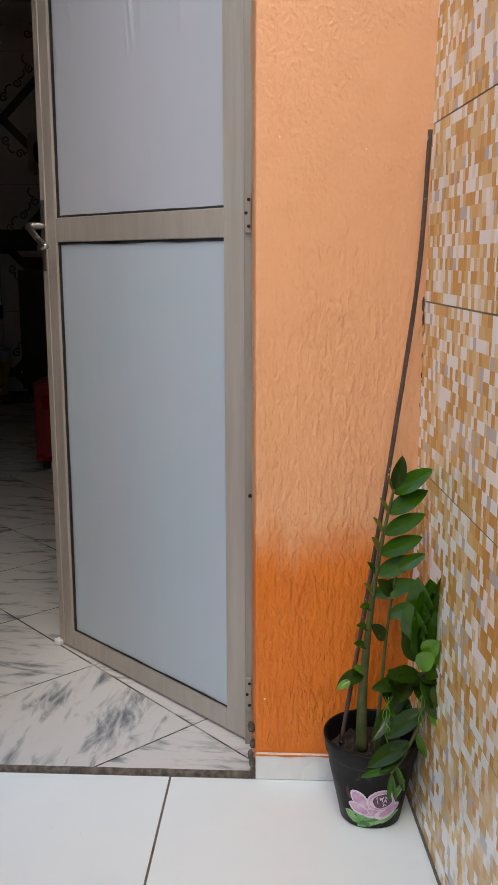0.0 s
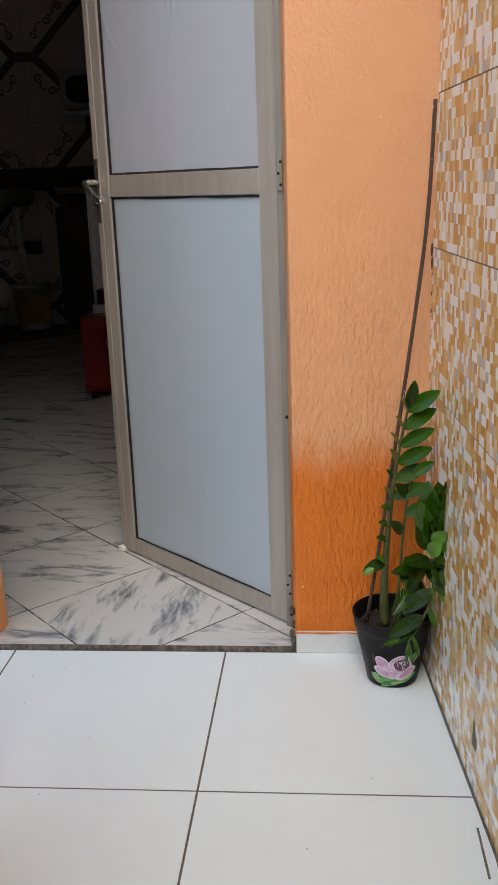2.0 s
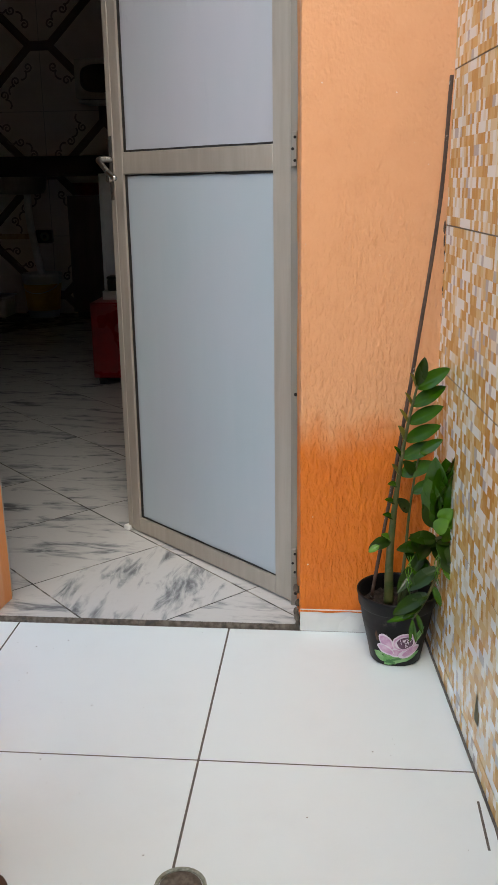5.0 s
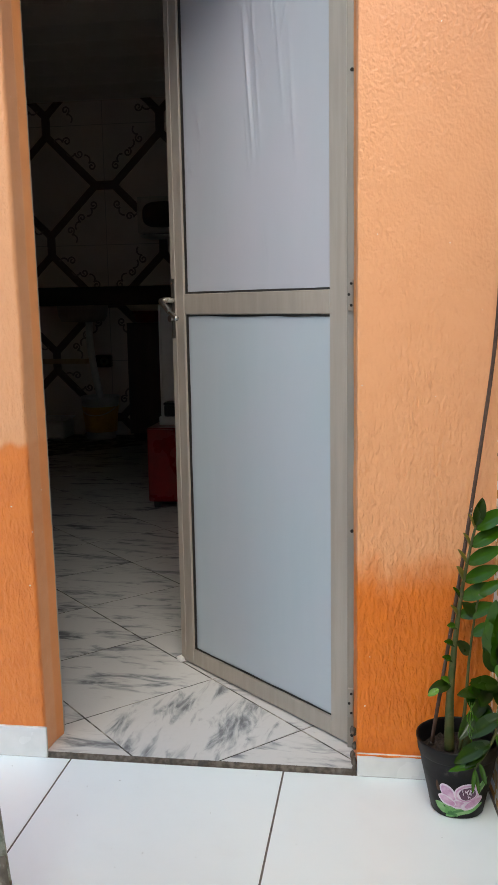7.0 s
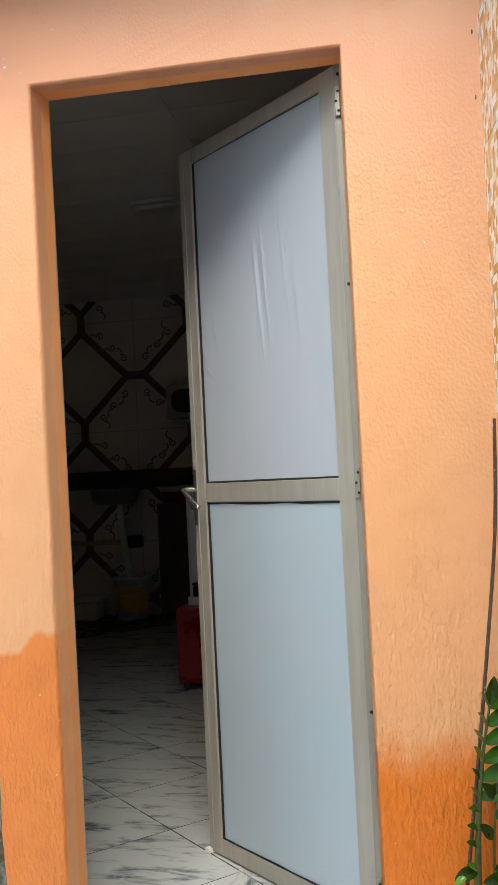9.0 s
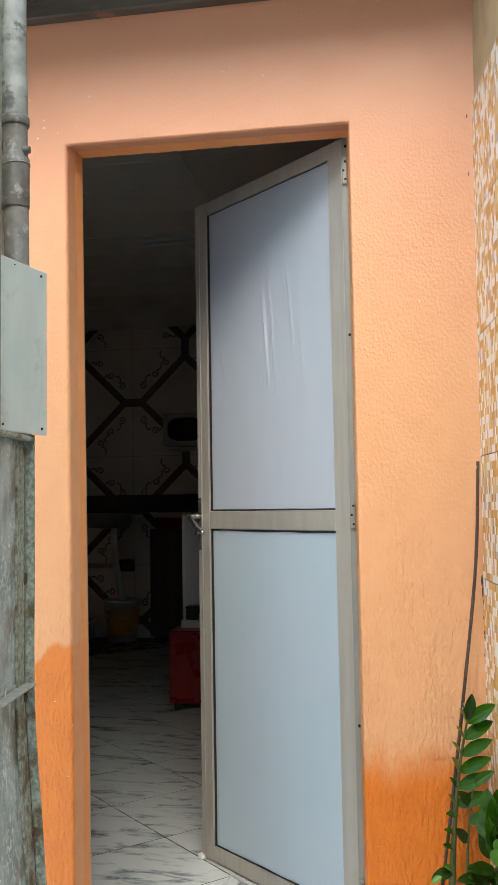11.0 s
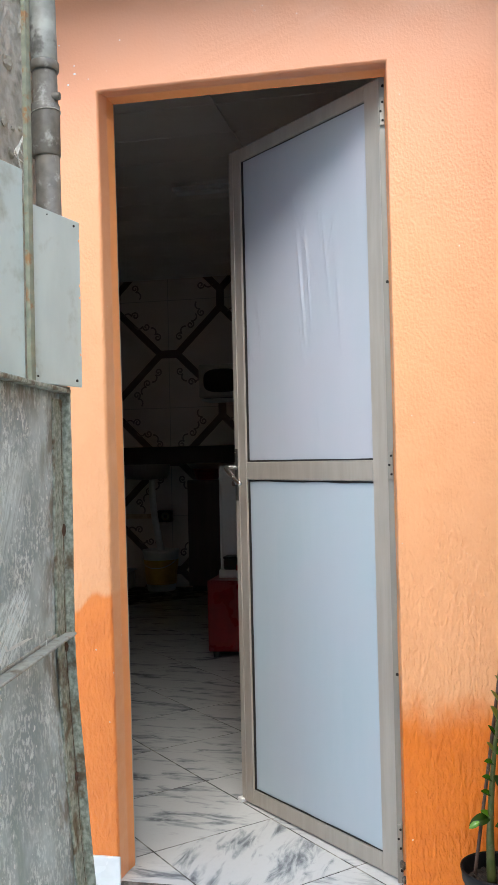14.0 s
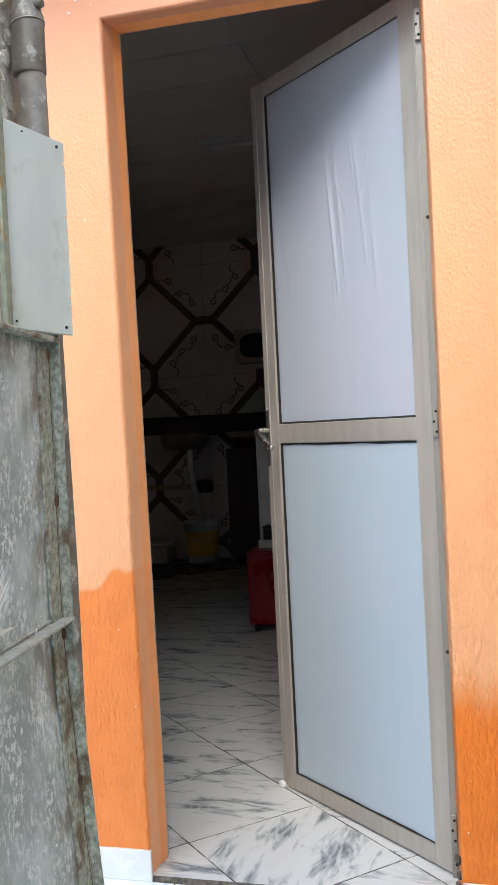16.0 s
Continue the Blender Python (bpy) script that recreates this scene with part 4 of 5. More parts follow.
up = curve_points([(PX, PY, 1.852), (PX - 0.004, PY, 2.05), (PX - 0.006, PY, 2.19), (PX - 0.022, PY - 0.01, 2.235), (PX - 0.06, PY - 0.03, 2.27), (PX - 0.16, PY - 0.09, 2.33)], 8)
part("pipe", tube(up, 0.0245, 24), M_PALEPIPE, pipe, "upper pipe with peeling pale paint", smooth=True)
for z0, z1 in ((1.69, 1.788), (1.850, 1.868)):
    part("sleeve", tube([(PX, PY, z0), (PX, PY, z0 + 0.003), (PX, PY, z1 - 0.003), (PX, PY, z1)], [0.0255, 0.027, 0.027, 0.0255], 24), M_PIPE, pipe, smooth=True)
bm = bmesh.new()
bmesh.ops.create_cone(bm, cap_ends=True, segments=16, radius1=0.0085, radius2=0.0065, depth=0.014, matrix=Matrix.Translation((PX + 0.025, PY - 0.006, 1.80)) @ Matrix.Rotation(math.pi / 2, 4, "Y"))
part("clamp_bolt", bm, M_PIPE, pipe)
ring = [(PX + 0.028 * math.cos(a), PY + 0.028 * math.sin(a), 1.772 + 0.004 * math.cos(a)) for a in [2 * math.pi * i / 24 for i in range(25)]]
part("wire_tie", tube(ring, 0.001, 6), M_WIRE, pipe)
loops = [(-0.607 + 0.012 * math.sin(3.1 * i) , -0.80 + 0.02 * math.cos(2.3 * i), 1.62 + 0.05 * abs(math.sin(0.9 * i)) + 0.006 * i) for i in range(9)]
solid("loose_string", tube(curve_points(loops, 8), 0.0012, 5), M_PVC, "tangled pale string hanging by the downpipe", "string")

# ---- floor drain ----
drain = holder("floor_drain", "small round grey drain cover in the white floor", "drain", (-0.150, -0.835, 0.0))
part("rim", lathe([(0.040, 0.0), (0.040, 0.004), (0.034, 0.004), (0.034, 0.001)], 32), M_STEEL, drain)
part("cover", lathe([(0.001, 0.002), (0.033, 0.002), (0.033, 0.0)], 32), M_LIP, drain)

# ---- potted plant ----
POT = Vector((0.219, -0.104, 0.0))
plant = holder("potted_plant", "glossy green leafy plant in a black painted pot", "plant", POT)


def pot_round(a, h):
    """Round at the rim, a little square towards the foot."""
    k = max(0.0, 1 - h / 0.12)
    return 1 + 0.045 * k * abs(math.sin(2 * a)) ** 2


pot = part("pot", lathe([(r * 1.02, h * 0.96) for r, h in [(0.047, 0.004), (0.051, 0.0), (0.0545, 0.004), (0.0635, 0.05), (0.075, 0.105), (0.0785, 0.132), (0.0805, 0.136), (0.0825, 0.138), (0.0845, 0.158), (0.0865, 0.164), (0.0865, 0.168), (0.0835, 0.169), (0.082, 0.165), (0.079, 0.138), (0.072, 0.09)]], 48, closed_low=True, squash=pot_round), M_POT, plant, "black plastic pot with a painted flower", smooth=True)
bm = bmesh.new()
bmesh.ops.create_grid(bm, x_segments=24, y_segments=24, size=0.078)
bmesh.ops.delete(bm, geom=[v for v in bm.verts if v.co.length > 0.0785], context="VERTS")
for v in bm.verts:
    v.co.z = 0.130 + 0.010 * noise.noise(v.co * 40) + 0.006 * noise.noise(v.co * 110)
part("soil", bm, M_SOIL, plant, smooth=True)


def pot_radius(h):
    return 0.0560 + (0.0765 - 0.0560) * min(max((h - 0.004) / 0.101, 0), 1.3)


def painted(name, ca, ch, ra, rh, tilt, mat, lift, wavy=0.12, seed=0):
    """A brush-painted patch that lies on the pot's side; ca in degrees round it, ch its height, in metres across."""
    bm = bmesh.new()
    rings = []
    for q in (0.0, 0.35, 0.7, 1.0):
        loop = []
        for i in range(28):
            t = 2 * math.pi * i / 28
            k = q * (1 + wavy * noise.noise(Vector((math.cos(t) * 1.3, math.sin(t) * 1.3, seed))))
            dx, dh = ra * k * math.cos(t), rh * k * math.sin(t)
            sx, sh = dx * math.cos(tilt) - dh * math.sin(tilt), dx * math.sin(tilt) + dh * math.cos(tilt)
            h = ch + sh
            r = pot_radius(h) * pot_round(radians(ca), h) + lift
            a = radians(ca) + sx / r
            loop.append(bm.verts.new((r * math.cos(a), r * math.sin(a), h)))
        rings.append(loop)
    for a, b in zip(rings, rings[1:]):
        for i in range(28):
            bm.faces.new((a[i], a[(i + 1) % 28], b[(i + 1) % 28], b[i]))
    bmesh.ops.remove_doubles(bm, verts=bm.verts, dist=1e-6)
    return part(name, bm, mat, pot)


# angle 270 faces the open end of the alley
M_GREEND = worn("dark_green_paint", (0.04, 0.16, 0.04), (0.09, 0.25, 0.08), 60, 0.5)
for ca, ch, ra, rh, tilt, mat in ((262, 0.020, 0.034, 0.011, 0.15, M_GREENP), (236, 0.026, 0.018, 0.009, -0.5, M_GREENP), (250, 0.016, 0.018, 0.006, -0.25, M_GREEND), (272, 0.023, 0.016, 0.004, 0.35, M_GREEND),
                                  (244, 0.036, 0.011, 0.006, -0.9, M_GREENP), (296, 0.028, 0.020, 0.010, 0.5, M_GREENP), (304, 0.075, 0.009, 0.026, -0.6, M_GREENP), (308, 0.082, 0.004, 0.016, -0.6, M_GREEND)):
    painted("painted_leaf", ca, ch, ra, rh, tilt, mat, 0.0010 if mat is M_GREENP else 0.0014, 0.6, ca)
for ca, ch, ra, rh, tilt, mat, lift in ((250, 0.064, 0.015, 0.025, 0.55, M_PALE, 0.0017), (250, 0.063, 0.012, 0.021, 0.55, M_PINK, 0.0020), (247, 0.046, 0.020, 0.011, -0.45, M_PALE, 0.0019), (248, 0.046, 0.017, 0.008, -0.45, M_PINK, 0.0022),
                                        (268, 0.040, 0.020, 0.012, -0.1, M_PALE, 0.0021), (268, 0.040, 0.016, 0.008, -0.1, M_PINK, 0.0024), (293, 0.042, 0.026, 0.013, 0.5, M_PALE, 0.0021), (295, 0.042, 0.020, 0.008, 0.5, M_PINK, 0.0024),
                                        (283, 0.068, 0.028, 0.023, 0.15, M_PALE, 0.0026), (283, 0.067, 0.0255, 0.0205, 0.15, M_PINK, 0.0029), (283, 0.067, 0.022, 0.017, 0.15, M_PALE, 0.0032)):
    painted("petal", ca, ch, ra, rh, tilt, mat, lift, 0.16, ca + 1)
painted("flower_heart", 283, 0.067, 0.019, 0.0145, 0.1, M_PLUM, 0.0036, 0.25, 10)
for i in range(16):
    painted("stamen", 274 + 18 * rnd.random(), 0.057 + 0.020 * rnd.random(), 0.0009, 0.0036, rnd.uniform(-0.9, 0.9), M_PALE, 0.0041, 0.1, 20 + i)
painted("paint_mark", 232, 0.075, 0.004, 0.013, 0.1, M_RUST, 0.0010, 0.5, 40)


def leaf_mesh(length, wide, cup=0.25, droop=0.15, seed=0):
    """A pointed oval leaf along +x, face up, folded at the midrib and curving down to its tip."""
    bm = bmesh.new()
    n, k = 12, 3
    rows = []
    for i in range(n + 1):
        t = i / n
        w = wide * 0.5 * (math.sin(math.pi * t ** 0.95) ** 0.68 if 0 < t < 1 else 0.0) * (1 - 0.12 * t)
        z = -droop * length * t * t
        row = []
        for j in range(-k, k + 1):
            s = j / k
            row.append(bm.verts.new((length * t, s * w, z + cup * w * abs(s) ** 1.3 + 0.02 * wide * noise.noise(Vector((t * 3, s, seed))) - (0.03 * wide if j == 0 else 0))))
        rows.append(row)
    for a, b in zip(rows, rows[1:]):
        for j in range(2 * k):
            bm.faces.new((a[j], a[j + 1], b[j + 1], b[j]))
    bmesh.ops.remove_doubles(bm, verts=bm.verts, dist=1e-5)
    return bm


def add_leaf(root, tip, wide, mat, face, cup=0.25, droop=0.12, seed=0):
    """A leaf from root to tip (places from the pot's foot) whose upper side turns to face."""
    root, tip, face = Vector(root), Vector(tip), Vector(face)
    x = (tip - root)
    length = x.length
    x.normalize()
    z = (face - x * face.dot(x)).normalized()
    y = z.cross(x)
    bm = leaf_mesh(length, wide, cup, droop, seed)
    m = Matrix(((x.x, y.x, z.x, root.x), (x.y, y.y, z.y, root.y), (x.z, y.z, z.z, root.z), (0, 0, 0, 1)))
    bmesh.ops.transform(bm, matrix=m, verts=bm.verts)
    return part("leaf", bm, mat, plant, smooth=True)


def along(pts, f):
    """The place at the share f of the line's length."""
    steps = [(q - p).length for p, q in zip(pts, pts[1:])]
    want = f * sum(steps)
    for p, q, s in zip(pts, pts[1:], steps):
        if want <= s:
            return p.lerp(q, want / s)
        want -= s
    return pts[-1].copy()


def stem(pts, thick, thin, label=""):
    return part("stem", tube(pts, [thin + (thick - thin) * (1 - i / (len(pts) - 1)) ** 1.7 for i in range(len(pts))], 12), M_STEM, plant, label, smooth=True)


# tall frond: broad leaflets to one side, the other side seen on edge
stalk = curve_points([(-0.018, 0.000, 0.128), (-0.018, 0.004, 0.24), (-0.010, 0.006, 0.36), (0.003, 0.008, 0.48), (0.018, 0.008, 0.57), (0.028, 0.006, 0.618)], 10)
stem(stalk, 0.0115, 0.0024)
second = curve_points([(0.004, -0.008, 0.130), (0.014, -0.004, 0.24), (0.020, -0.002, 0.34), (0.030, 0.000, 0.43), (0.038, 0.000, 0.475)], 10)
stem(second, 0.0046, 0.002)
frnd = random.Random(21)
for i in range(6):
    f = 0.60 + 0.385 * i / 5
    p = along(stalk, f)
    q = p + Vector((0.076 - 0.0025 * i, -0.020 + 0.014 * frnd.random(), 0.034 + 0.003 * i))
    add_leaf(p, q, 0.035 + 0.003 * frnd.random(), M_LEAF, (-0.30 + 0.2 * frnd.random(), -0.80, 0.58), 0.16, 0.04, i)
    mat = (M_LEAF_OLD, M_LEAF, M_LEAF_OLD, M_LEAF_OLD, M_LEAF_OLD, M_LEAF_OLD)[i]
    wide = 0.024 if i == 2 else 0.015
    add_leaf(p, p + Vector((-0.011 - 0.005 * frnd.random(), -0.026, 0.030 + 0.012 * frnd.random())), wide, mat, (0.72, -0.50, 0.4), 0.3, 0.12, 30 + i)
tip = along(stalk, 1.0)
add_leaf(tip, tip + Vector((0.012, -0.014, 0.062)), 0.030, M_LEAF_DARK, (0.30, -0.9, 0.1), 0.22, 0.05, 50)
for i, f in enumerate((0.30, 0.40, 0.47, 0.55)):
    p = along(stalk, f)
    add_leaf(p, p + Vector((-0.016 - 0.006 * frnd.random(), -0.024, 0.014 + 0.010 * frnd.random())), 0.017, M_LEAF_NEW if i == 0 else M_LEAF, (0.3, -0.6, 0.7), 0.3, 0.2, 60 + i)
for i, f in enumerate((0.62, 0.74, 0.86, 1.0)):
    p = along(second, f)
    s = 1 if i % 2 else -1
    add_leaf(p, p + Vector((0.040 * s if s > 0 else -0.026, -0.030, 0.038)), 0.027, (M_LEAF_DARK, M_LEAF)[i % 2], (-0.3 * s, -0.85, 0.4), 0.22, 0.08, 70 + i)

# bent stem that leans out over the rim to the tiled wall, with a bunch of young leaves on top
bent = curve_points([(0.012, -0.018, 0.128), (0.026, -0.030, 0.20), (0.042, -0.048, 0.265), (0.062, -0.066, 0.302), (0.084, -0.082, 0.318)], 8)
stem(bent, 0.0095, 0.0048)
hang = curve_points([(0.084, -0.082, 0.318), (0.078, -0.088, 0.26), (0.064, -0.092, 0.21), (0.046, -0.096, 0.17), (0.026, -0.100, 0.140)], 8)
stem(hang, 0.0055, 0.0022)
bunch = curve_points([(0.074, -0.070, 0.33), (0.072, -0.080, 0.385), (0.082, -0.086, 0.445)], 8)
stem(bunch, 0.0035, 0.002)
for i in range(15):
    p = along(bunch, 0.04 + 0.062 * i)
    s = (-1, 0.15, 1)[i % 3]
    q = p + Vector((0.030 * s + 0.004 * frnd.uniform(-1, 1), -0.020 - 0.014 * frnd.random(), 0.058 + 0.010 * frnd.random()))
    add_leaf(p, q, 0.046 + 0.006 * frnd.random(), M_LEAF_DARK if i in (0, 2, 5) else M_LEAF, (0.45 * s + frnd.uniform(-0.2, 0.2), -0.85, 0.15 + 0.3 * frnd.random()), 0.34, 0.28, 80 + i)
for dx, dz, s in ((0.100, 0.352, 1), (0.086, 0.362, 1), (0.078, 0.340, 1), (0.104, 0.275, -1), (0.106, 0.310, -1), (0.098, 0.292, -1)):
    add_leaf((dx - 0.014, -0.105, dz), (dx + 0.004, -0.132, dz + 0.034 * s), 0.034, M_LEAF_NEW if dz not in (0.310, 0.292) else M_LEAF_DARK, (-0.1, -0.85, 0.5), 0.26, 0.15, int(dz * 900))
# large dull leaves that spread and hang below the bend
for i, (f, d, w) in enumerate([(0.95, (0.030, -0.055, 0.048), 0.038), (0.92, (-0.052, -0.050, 0.026), 0.034), (0.80, (-0.062, -0.036, 0.006), 0.030), (0.50, (-0.018, -0.040, 0.050), 0.028), (0.98, (0.010, -0.050, -0.030), 0.036), (0.95, (0.022, -0.040, 0.010), 0.034), (0.7, (-0.028, -0.034, 0.030), 0.026)]):
    p = along(bent, f)
    add_leaf(p, p + Vector(d), w, M_LEAF_DARK if i % 3 else M_LEAF, (0.1, -0.75, 0.65), 0.22, 0.18, 100 + i)
for i, (f, d, w) in enumerate([(0.34, (-0.066, -0.020, -0.040), 0.036), (0.66, (-0.078, -0.010, -0.040), 0.036), (0.78, (-0.070, -0.006, -0.036), 0.028), (0.55, (0.020, -0.014, -0.044), 0.015), (0.92, (0.016, -0.008, -0.048), 0.011), (1.0, (0.010, -0.010, -0.056), 0.009), (1.0, (-0.006, -0.012, -0.052), 0.009), (0.95, (-0.060, -0.006, -0.010), 0.014), (0.2, (0.016, -0.024, -0.030), 0.024)]):
    p = along(hang, f)
    add_leaf(p, p + Vector(d), w, M_LEAF if i > 2 else M_LEAF_DARK, (-0.10, -0.7, 0.7), 0.22, 0.22, 120 + i)
for i in range(12):
    p = along(bent, 0.45 + 0.5 * frnd.random())
    d = Vector((frnd.uniform(-0.045, 0.038), frnd.uniform(-0.05, -0.02), frnd.uniform(-0.04, 0.045)))
    add_leaf(p, p + d * 1.05, 0.030, (M_LEAF_DARK, M_LEAF_DARK, M_LEAF)[i % 3], (0.2 * frnd.uniform(-1, 1), -0.8, 0.55), 0.22, 0.18, 160 + i)
p = along(stalk, 0.30)
add_leaf(p, p + Vector((-0.046, -0.034, -0.004)), 0.030, M_LEAF_DARK, (0.05, -0.7, 0.7), 0.25, 0.2, 140)
add_leaf(p + Vector((-0.026, -0.026, -0.004)), p + Vector((-0.050, -0.036, -0.014)), 0.016, M_LEAF_NEW, (0.05, -0.7, 0.7), 0.2, 0.2, 141)
for x0, z0 in ((0.070, 0.30), (0.012, 0.28)):
    for j in range(3):
        sprig = curve_points([(x0 + 0.006 * j, -0.095, z0), (x0 + 0.008 - 0.006 * j, -0.102, z0 - 0.03), (x0 - 0.002 + 0.005 * j, -0.104, z0 - 0.055), (x0 + 0.006, -0.104, z0 - 0.08 + 0.01 * j)], 6)
        part("flower_sprig", tube(sprig, 0.0009, 5), M_LEAF_NEW, plant, "thin yellow-green sprig")

# rusty rod stuck in the pot and leaning into the corner
rod = curve_points([(0.163, -0.100, 0.134), (0.206, -0.088, 0.42), (0.246, -0.072, 0.70), (0.282, -0.050, 0.98), (0.2960, -0.036, 1.222)], 10)
solid("rusty_rod", tube(rod, [0.0040 + 0.0006 * noise.noise(Vector((i * 0.4, 1, 1))) for i in range(len(rod))], 12), M_ROD, "thin rusty rod leaning from the pot into the corner", "rod", smooth=True)

# ---- dim kitchen beyond ----
FL = 0.0125
cab = holder("red_cabinet", "low glossy red cabinet on short black feet", "cabinet", (-0.86, 2.80, FL))
part("body", box((-0.31, -0.19, 0.035), (0.31, 0.22, 0.43), bevel=0.006), M_RED, cab)
part("door", box((-0.305, -0.205, 0.042), (-0.003, -0.191, 0.424), bevel=0.003), M_RED, cab)
part("door", box((0.003, -0.205, 0.042), (0.305, -0.191, 0.424), bevel=0.003), M_RED, cab)
for x in (-0.27, 0.27):
    for y in (-0.16, 0.18):
        part("foot", lathe([(0.018, 0.0), (0.022, 0.035)], 16, (x, y, 0), True, True), M_BLACK, cab)
rack = holder("white_unit", "white panelled unit with a low ledge on the red cabinet", "unit", (-0.84, 2.86, FL + 0.431))
part("side_panel", box((-0.30, -0.045, 0.0), (-0.288, 0.012, 0.635), bevel=0.002), M_WHITE, rack)
part("side_panel", box((0.288, -0.045, 0.0), (0.30, 0.012, 0.635), bevel=0.002), M_WHITE, rack)
part("ledge", box((-0.2875, -0.14, 0.0), (0.2875, 0.012, 0.045), bevel=0.002), M_WHITE, rack)
part("top", box((-0.2875, -0.045, 0.62), (0.2875, 0.012, 0.635), bevel=0.002), M_WHITE, rack)
part("front_panel", box((-0.2875, -0.036, 0.046), (0.2875, 0.012, 0.6195)), M_WHITE, rack)
blk = holder("black_case", "small black case on the white unit", "case", (-1.03, 2.768, FL + 0.4765))
part("body", box((-0.07, -0.05, 0.0), (0.09, 0.05, 0.06), bevel=0.006), M_BLACK, blk)
part("lid", box((-0.072, -0.052, 0.061), (0.092, 0.052, 0.075), bevel=0.004), M_BLACK, blk)
solid("red_packet", box((-1.02, 2.68, FL + 0.4765), (-0.93, 2.745, FL + 0.51), bevel=0.003), M_RED, "small red packet on the white unit", "packet")

cnt = holder("counter", "black granite counter on dark brackets along the tiled wall", "counter", (-1.6, 5.05, 0))
part("worktop", box((-1.38, -0.30, 1.085), (2.08, 0.2485, 1.225), bevel=0.006), M_GRANITE, cnt)
for x in (-1.25, 0.1, 1.6):
    part("bracket", box((x, -0.20, 0.95), (x + 0.03, 0.2485, 1.0845), bevel=0.003), M_BLACK, cnt)
bm = lathe([(0.02, 0.0), (0.17, 0.01), (0.19, 0.05), (0.20, 0.13)], 32, (-2.29, 4.98, 0.954), closed_low=True)
# the shaded tone dims the bowl below the worktop
solid("sink_bowl", bm, M_ALU_SHADED, "steel sink bowl under the black counter", "sink", smooth=True)
solid("waste_pipe", tube(curve_points([(-2.25, 5.0, 0.958), (-2.25, 5.0, 0.8), (-2.24, 5.04, 0.6), (-2.215, 5.10, 0.34)], 8), 0.028, 14), M_PVC, "white waste pipe from the sink into the bucket", "pipe", smooth=True)
rail = holder("wall_rail", "brown rail with a dark end block on the tiled wall", "rail", (-2.45, BACK - 0.02, 0.63))
part("bar", box((-0.45, -0.02, -0.02), (0.15, 0.019, 0.02), bevel=0.004), M_WOOD, rail)
block = part("end_block", box((0.16, -0.04, -0.05), (0.29, 0.019, 0.05), bevel=0.008), M_BLACK, rail)
bm = lathe([(0.016, 0.0), (0.036, 0.0), (0.036, 0.006), (0.030, 0.008), (0.016, 0.003)], 24)
bmesh.ops.transform(bm, matrix=Matrix.Translation((0.235, -0.040, 0.0)) @ Matrix.Rotation(math.pi / 2, 4, "X"), verts=bm.verts)
part("socket_ring", bm, M_BAR, block, "pale round socket ring", smooth=True)
buck = holder("bucket", "white plastic bucket with a yellow label under the sink", "bucket", (-2.22, 5.11, FL))
part("body", lathe([(0.115, 0.0), (0.118, 0.006), (0.15, 0.32), (0.157, 0.325), (0.157, 0.345), (0.15, 0.345), (0.147, 0.32), (0.115, 0.02)], 36, closed_low=True), M_BUCKET, buck, smooth=True)
part("label", lathe([(0.1265, 0.06), (0.1475, 0.265)], 36), M_YELLOW, buck, "yellow printed label")
part("handle", tube([(0.158 * math.cos(a), 0.158 * math.sin(a), 0.30 - 0.10 * math.sin(a - math.pi)) for a in [math.pi + math.pi * i / 16 for i in range(17)]], 0.003, 8), M_PVC, buck)
bx = holder("plastic_tub", "low pale plastic tub beside the bucket", "tub", (-2.66, 5.13, FL))
part("body", box((-0.16, -0.13, 0.0), (0.16, 0.13, 0.15), bevel=0.02, seg=2), M_PVC, bx)
part("lid", box((-0.17, -0.14, 0.151), (0.17, 0.14, 0.17), bevel=0.008), M_WHITE, bx)
low = holder("base_cabinet", "dark brown kitchen base cabinet under the counter", "cabinet", (-1.55, 5.12, FL))
M_BROWN = worn("dark_brown_laminate", (0.06, 0.042, 0.034), (0.085, 0.06, 0.048), 20, 0.5, stretch=(1, 1, 0.15))
part("body", box((-0.40, -0.10, 0.05), (0.9, 0.17, 0.93), bevel=0.003), M_BROWN, low)
for x in (-0.395, 0.04, 0.475):
    d = part("door", box((x, -0.118, 0.06), (x + 0.42, -0.101, 0.92), bevel=0.003), M_BROWN, low)
    part("handle", box((x + 0.37, -0.135, 0.60), (x + 0.385, -0.1185, 0.72), bevel=0.003), M_CHROME, d)
part("plinth", box((-0.38, -0.06, 0.0), (0.88, 0.16, 0.0495)), M_BLACK, low)
pan = holder("red_basin", "dull red plastic basin standing on the base cabinet", "basin", (-1.80, 5.10, FL + 0.931))
part("body", lathe([(0.08, 0.0), (0.10, 0.01), (0.125, 0.09), (0.13, 0.092), (0.122, 0.088), (0.09, 0.012)], 28, closed_low=True), M_RED, pan, smooth=True)
shelf = holder("wall_shelf", "thin pale shelf that carries the microwave", "shelf", (-1.55, 5.12, 1.60))
part("board", box((-0.25, -0.15, 0.0), (0.34, 0.179, 0.018), bevel=0.002), M_PVC, shelf)
for x in (0.05, 0.26):
    part("bracket", box((x, -0.12, -0.10), (x + 0.02, 0.179, -0.0005)), M_PVC, shelf)
M_BEIGEPL = worn("aged_beige_plastic", (0.44, 0.39, 0.33), (0.50, 0.44, 0.38), 14, 0.45)
mw = holder("microwave", "beige-white microwave oven with a dark rounded window", "microwave", (-1.57, 5.12, 1.6185))
part("body", box((-0.25, -0.14, 0.008), (0.25, 0.16, 0.285), bevel=0.012, seg=2), M_BEIGEPL, mw)
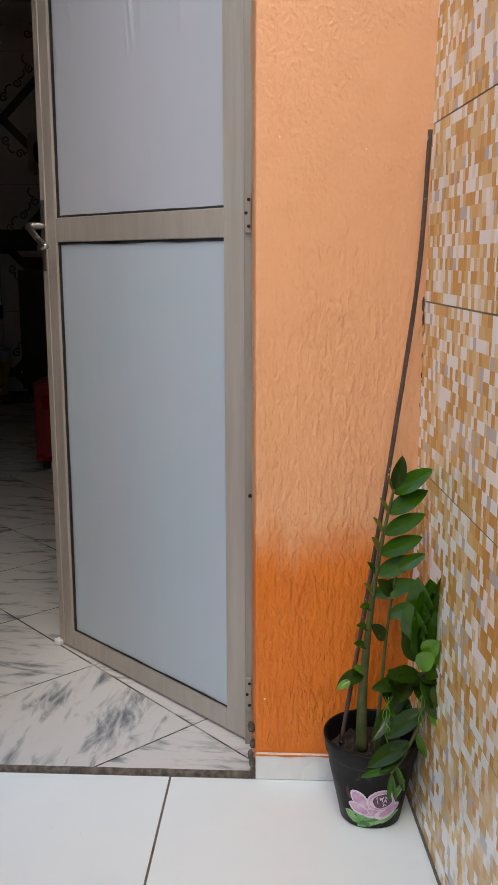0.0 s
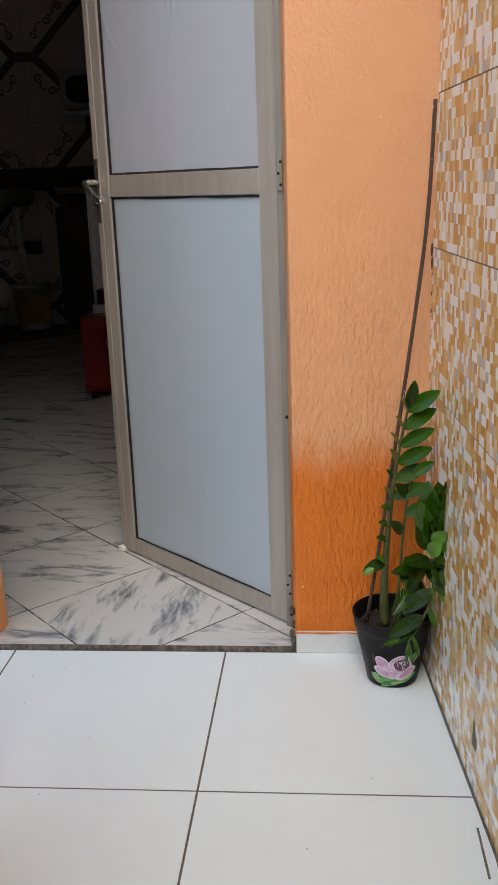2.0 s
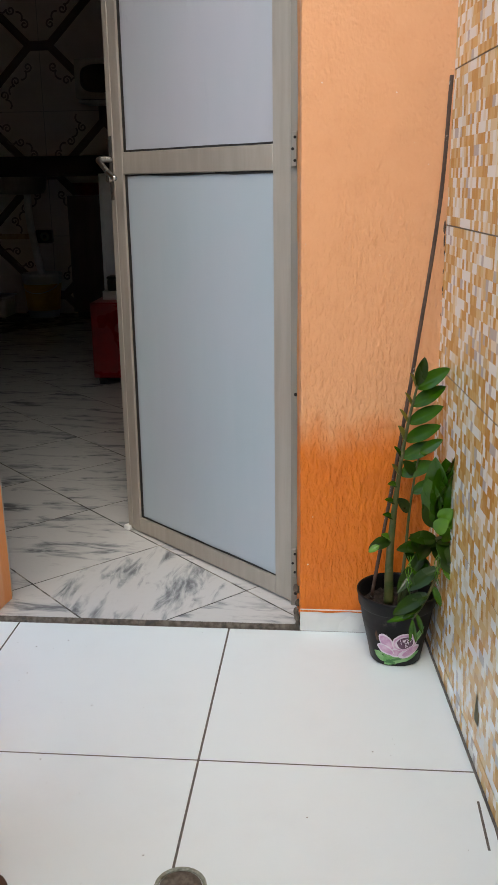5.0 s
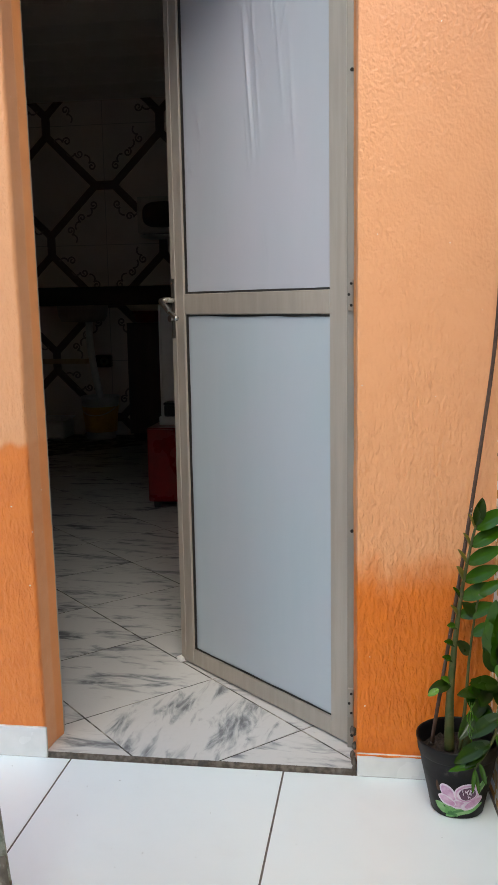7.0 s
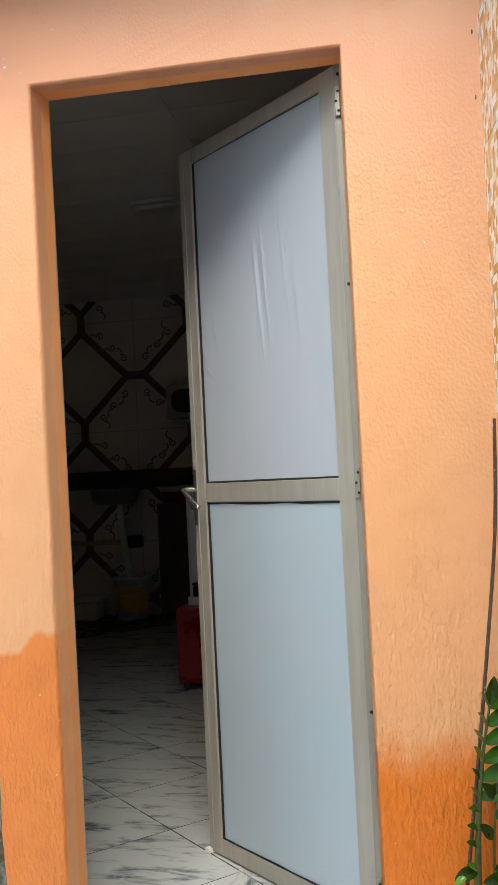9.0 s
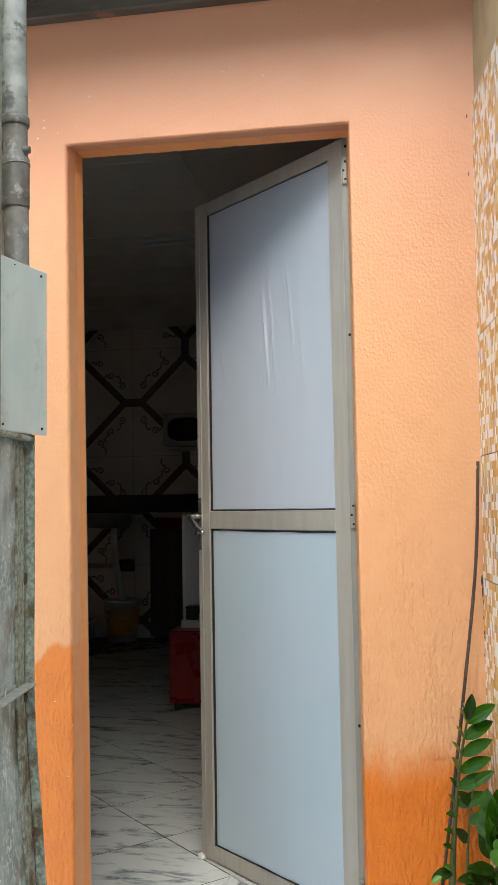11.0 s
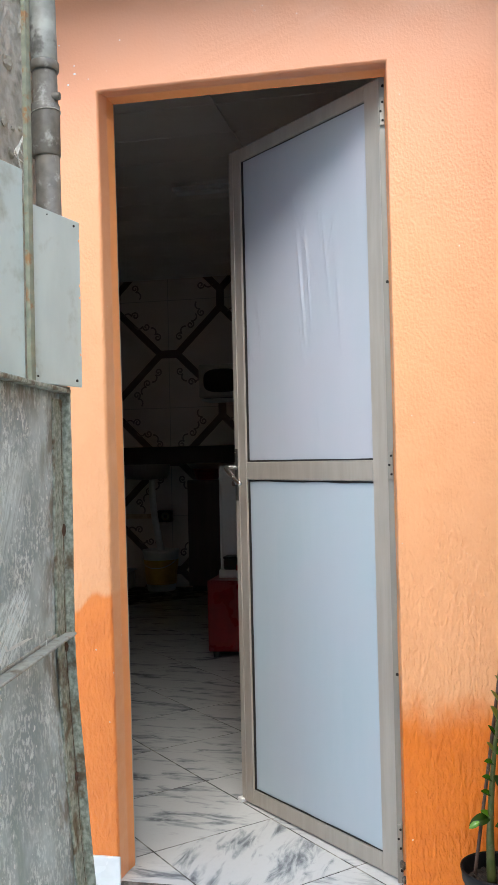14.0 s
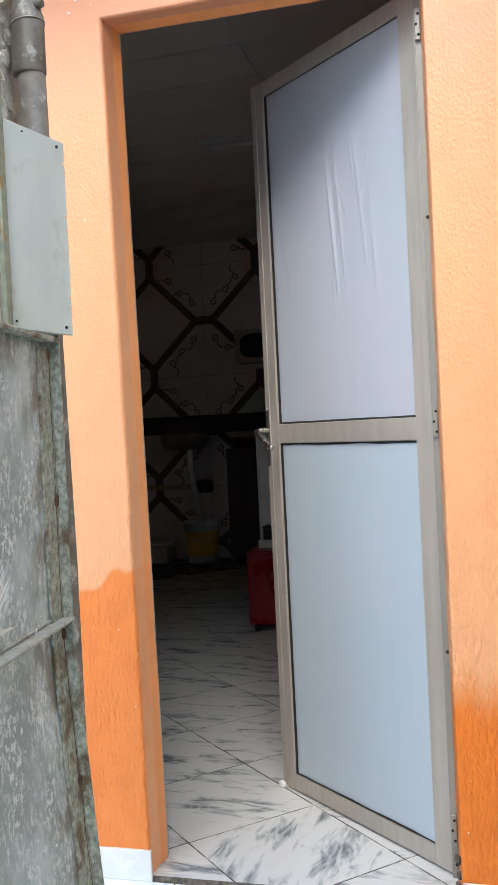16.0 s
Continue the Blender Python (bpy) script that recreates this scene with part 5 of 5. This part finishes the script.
d = part("door", box((-0.248, -0.158, 0.012), (0.13, -0.1405, 0.281), bevel=0.008, seg=2), M_BEIGEPL, mw)
bm = bmesh.new()  # window with bulging rounded sides
ring = []
for i in range(40):
    a = 2 * math.pi * i / 40
    c, q = math.cos(a), math.sin(a)
    ring.append(bm.verts.new((-0.05 + 0.155 * math.copysign(abs(c) ** 0.45, c), -0.1585, 0.145 + (0.098 - 0.018 * abs(c)) * math.copysign(abs(q) ** 0.55, q))))
lid = bmesh.ops.extrude_face_region(bm, geom=[bm.faces.new(ring)])
bmesh.ops.translate(bm, vec=(0, -0.004, 0), verts=[v for v in lid["geom"] if isinstance(v, bmesh.types.BMVert)])
part("window", bm, M_GRANITE, d)
part("control_panel", box((0.135, -0.157, 0.012), (0.248, -0.1405, 0.281), bevel=0.004), M_BLACK, mw)
part("foot", box((-0.22, -0.1, 0.0), (0.22, 0.12, 0.0075)), M_BLACK, mw)
tubel = holder("ceiling_lamp", "unlit white tube lamp on the ceiling", "lamp", (-0.90, 2.76, HIGH - 0.0045))
part("housing", box((-0.46, -0.03, -0.022), (0.60, 0.03, 0.0), bevel=0.004), M_WHITE, tubel)
part("tube", tube([(-0.44, 0, -0.036), (0.58, 0, -0.036)], 0.013, 14), M_WHITE, tubel, smooth=True)

# dark scroll ornaments printed inside the octagons of the back wall
M_INK = worn("brown_scroll_ink", (0.30, 0.235, 0.205), (0.34, 0.27, 0.235), 30, 0.3)
scroll_bm = bmesh.new()


def ribbon(pts, half):
    prev = None
    for i, (x, z) in enumerate(pts):
        x2, z2 = pts[min(i + 1, len(pts) - 1)]
        x1, z1 = pts[max(i - 1, 0)]
        d = Vector((x2 - x1, z2 - z1)).normalized() * half
        pair = [scroll_bm.verts.new((x - d.y, BACK - 0.0012, z + d.x)), scroll_bm.verts.new((x + d.y, BACK - 0.0012, z - d.x))]
        if prev:
            scroll_bm.faces.new((prev[0], pair[0], pair[1], prev[1]))
        prev = pair


def scroll(cx, cz, size, turn, hand):
    """A curl that winds inwards, with a tail that swings out the other way."""
    curl = []
    for i in range(40):
        t = i / 39
        a = turn + hand * t * 8.4
        curl.append((cx + size * (1 - 0.82 * t) * math.cos(a), cz + size * (1 - 0.82 * t) * math.sin(a)))
    ex, ez = cx + 2.1 * size * math.cos(turn), cz + 2.1 * size * math.sin(turn)
    tail = []
    for i in range(20):
        a = turn + math.pi - hand * (i / 19) * 2.6
        tail.append((ex + 1.1 * size * math.cos(a), ez + 1.1 * size * math.sin(a)))
    ribbon(curl, 0.0065)
    ribbon(tail, 0.0065)


for ox in (-1, 0, 1):
    for oz in (-1, 0, 1):
        cx, cz = -2.17 + 0.94 * ox, 1.57 + 0.94 * oz
        for sx in (-1, 1):
            for sz in (-1, 1):
                for k in range(3):
                    f = (k + 0.4) / 3
                    a, b = 0.06 + 0.30 * f, 0.06 + 0.30 * (1 - f)
                    if 0.02 < cz + sz * b < HIGH - 0.05:
                        scroll(cx + sx * a, cz + sz * b, 0.034, math.atan2(-sz, sx) + 0.5 * k, sx * sz * (1 if k % 2 else -1))
sc = part("scroll_print", scroll_bm, M_INK, back, "dark scroll ornaments")
tagged(sc, kind="stuff")
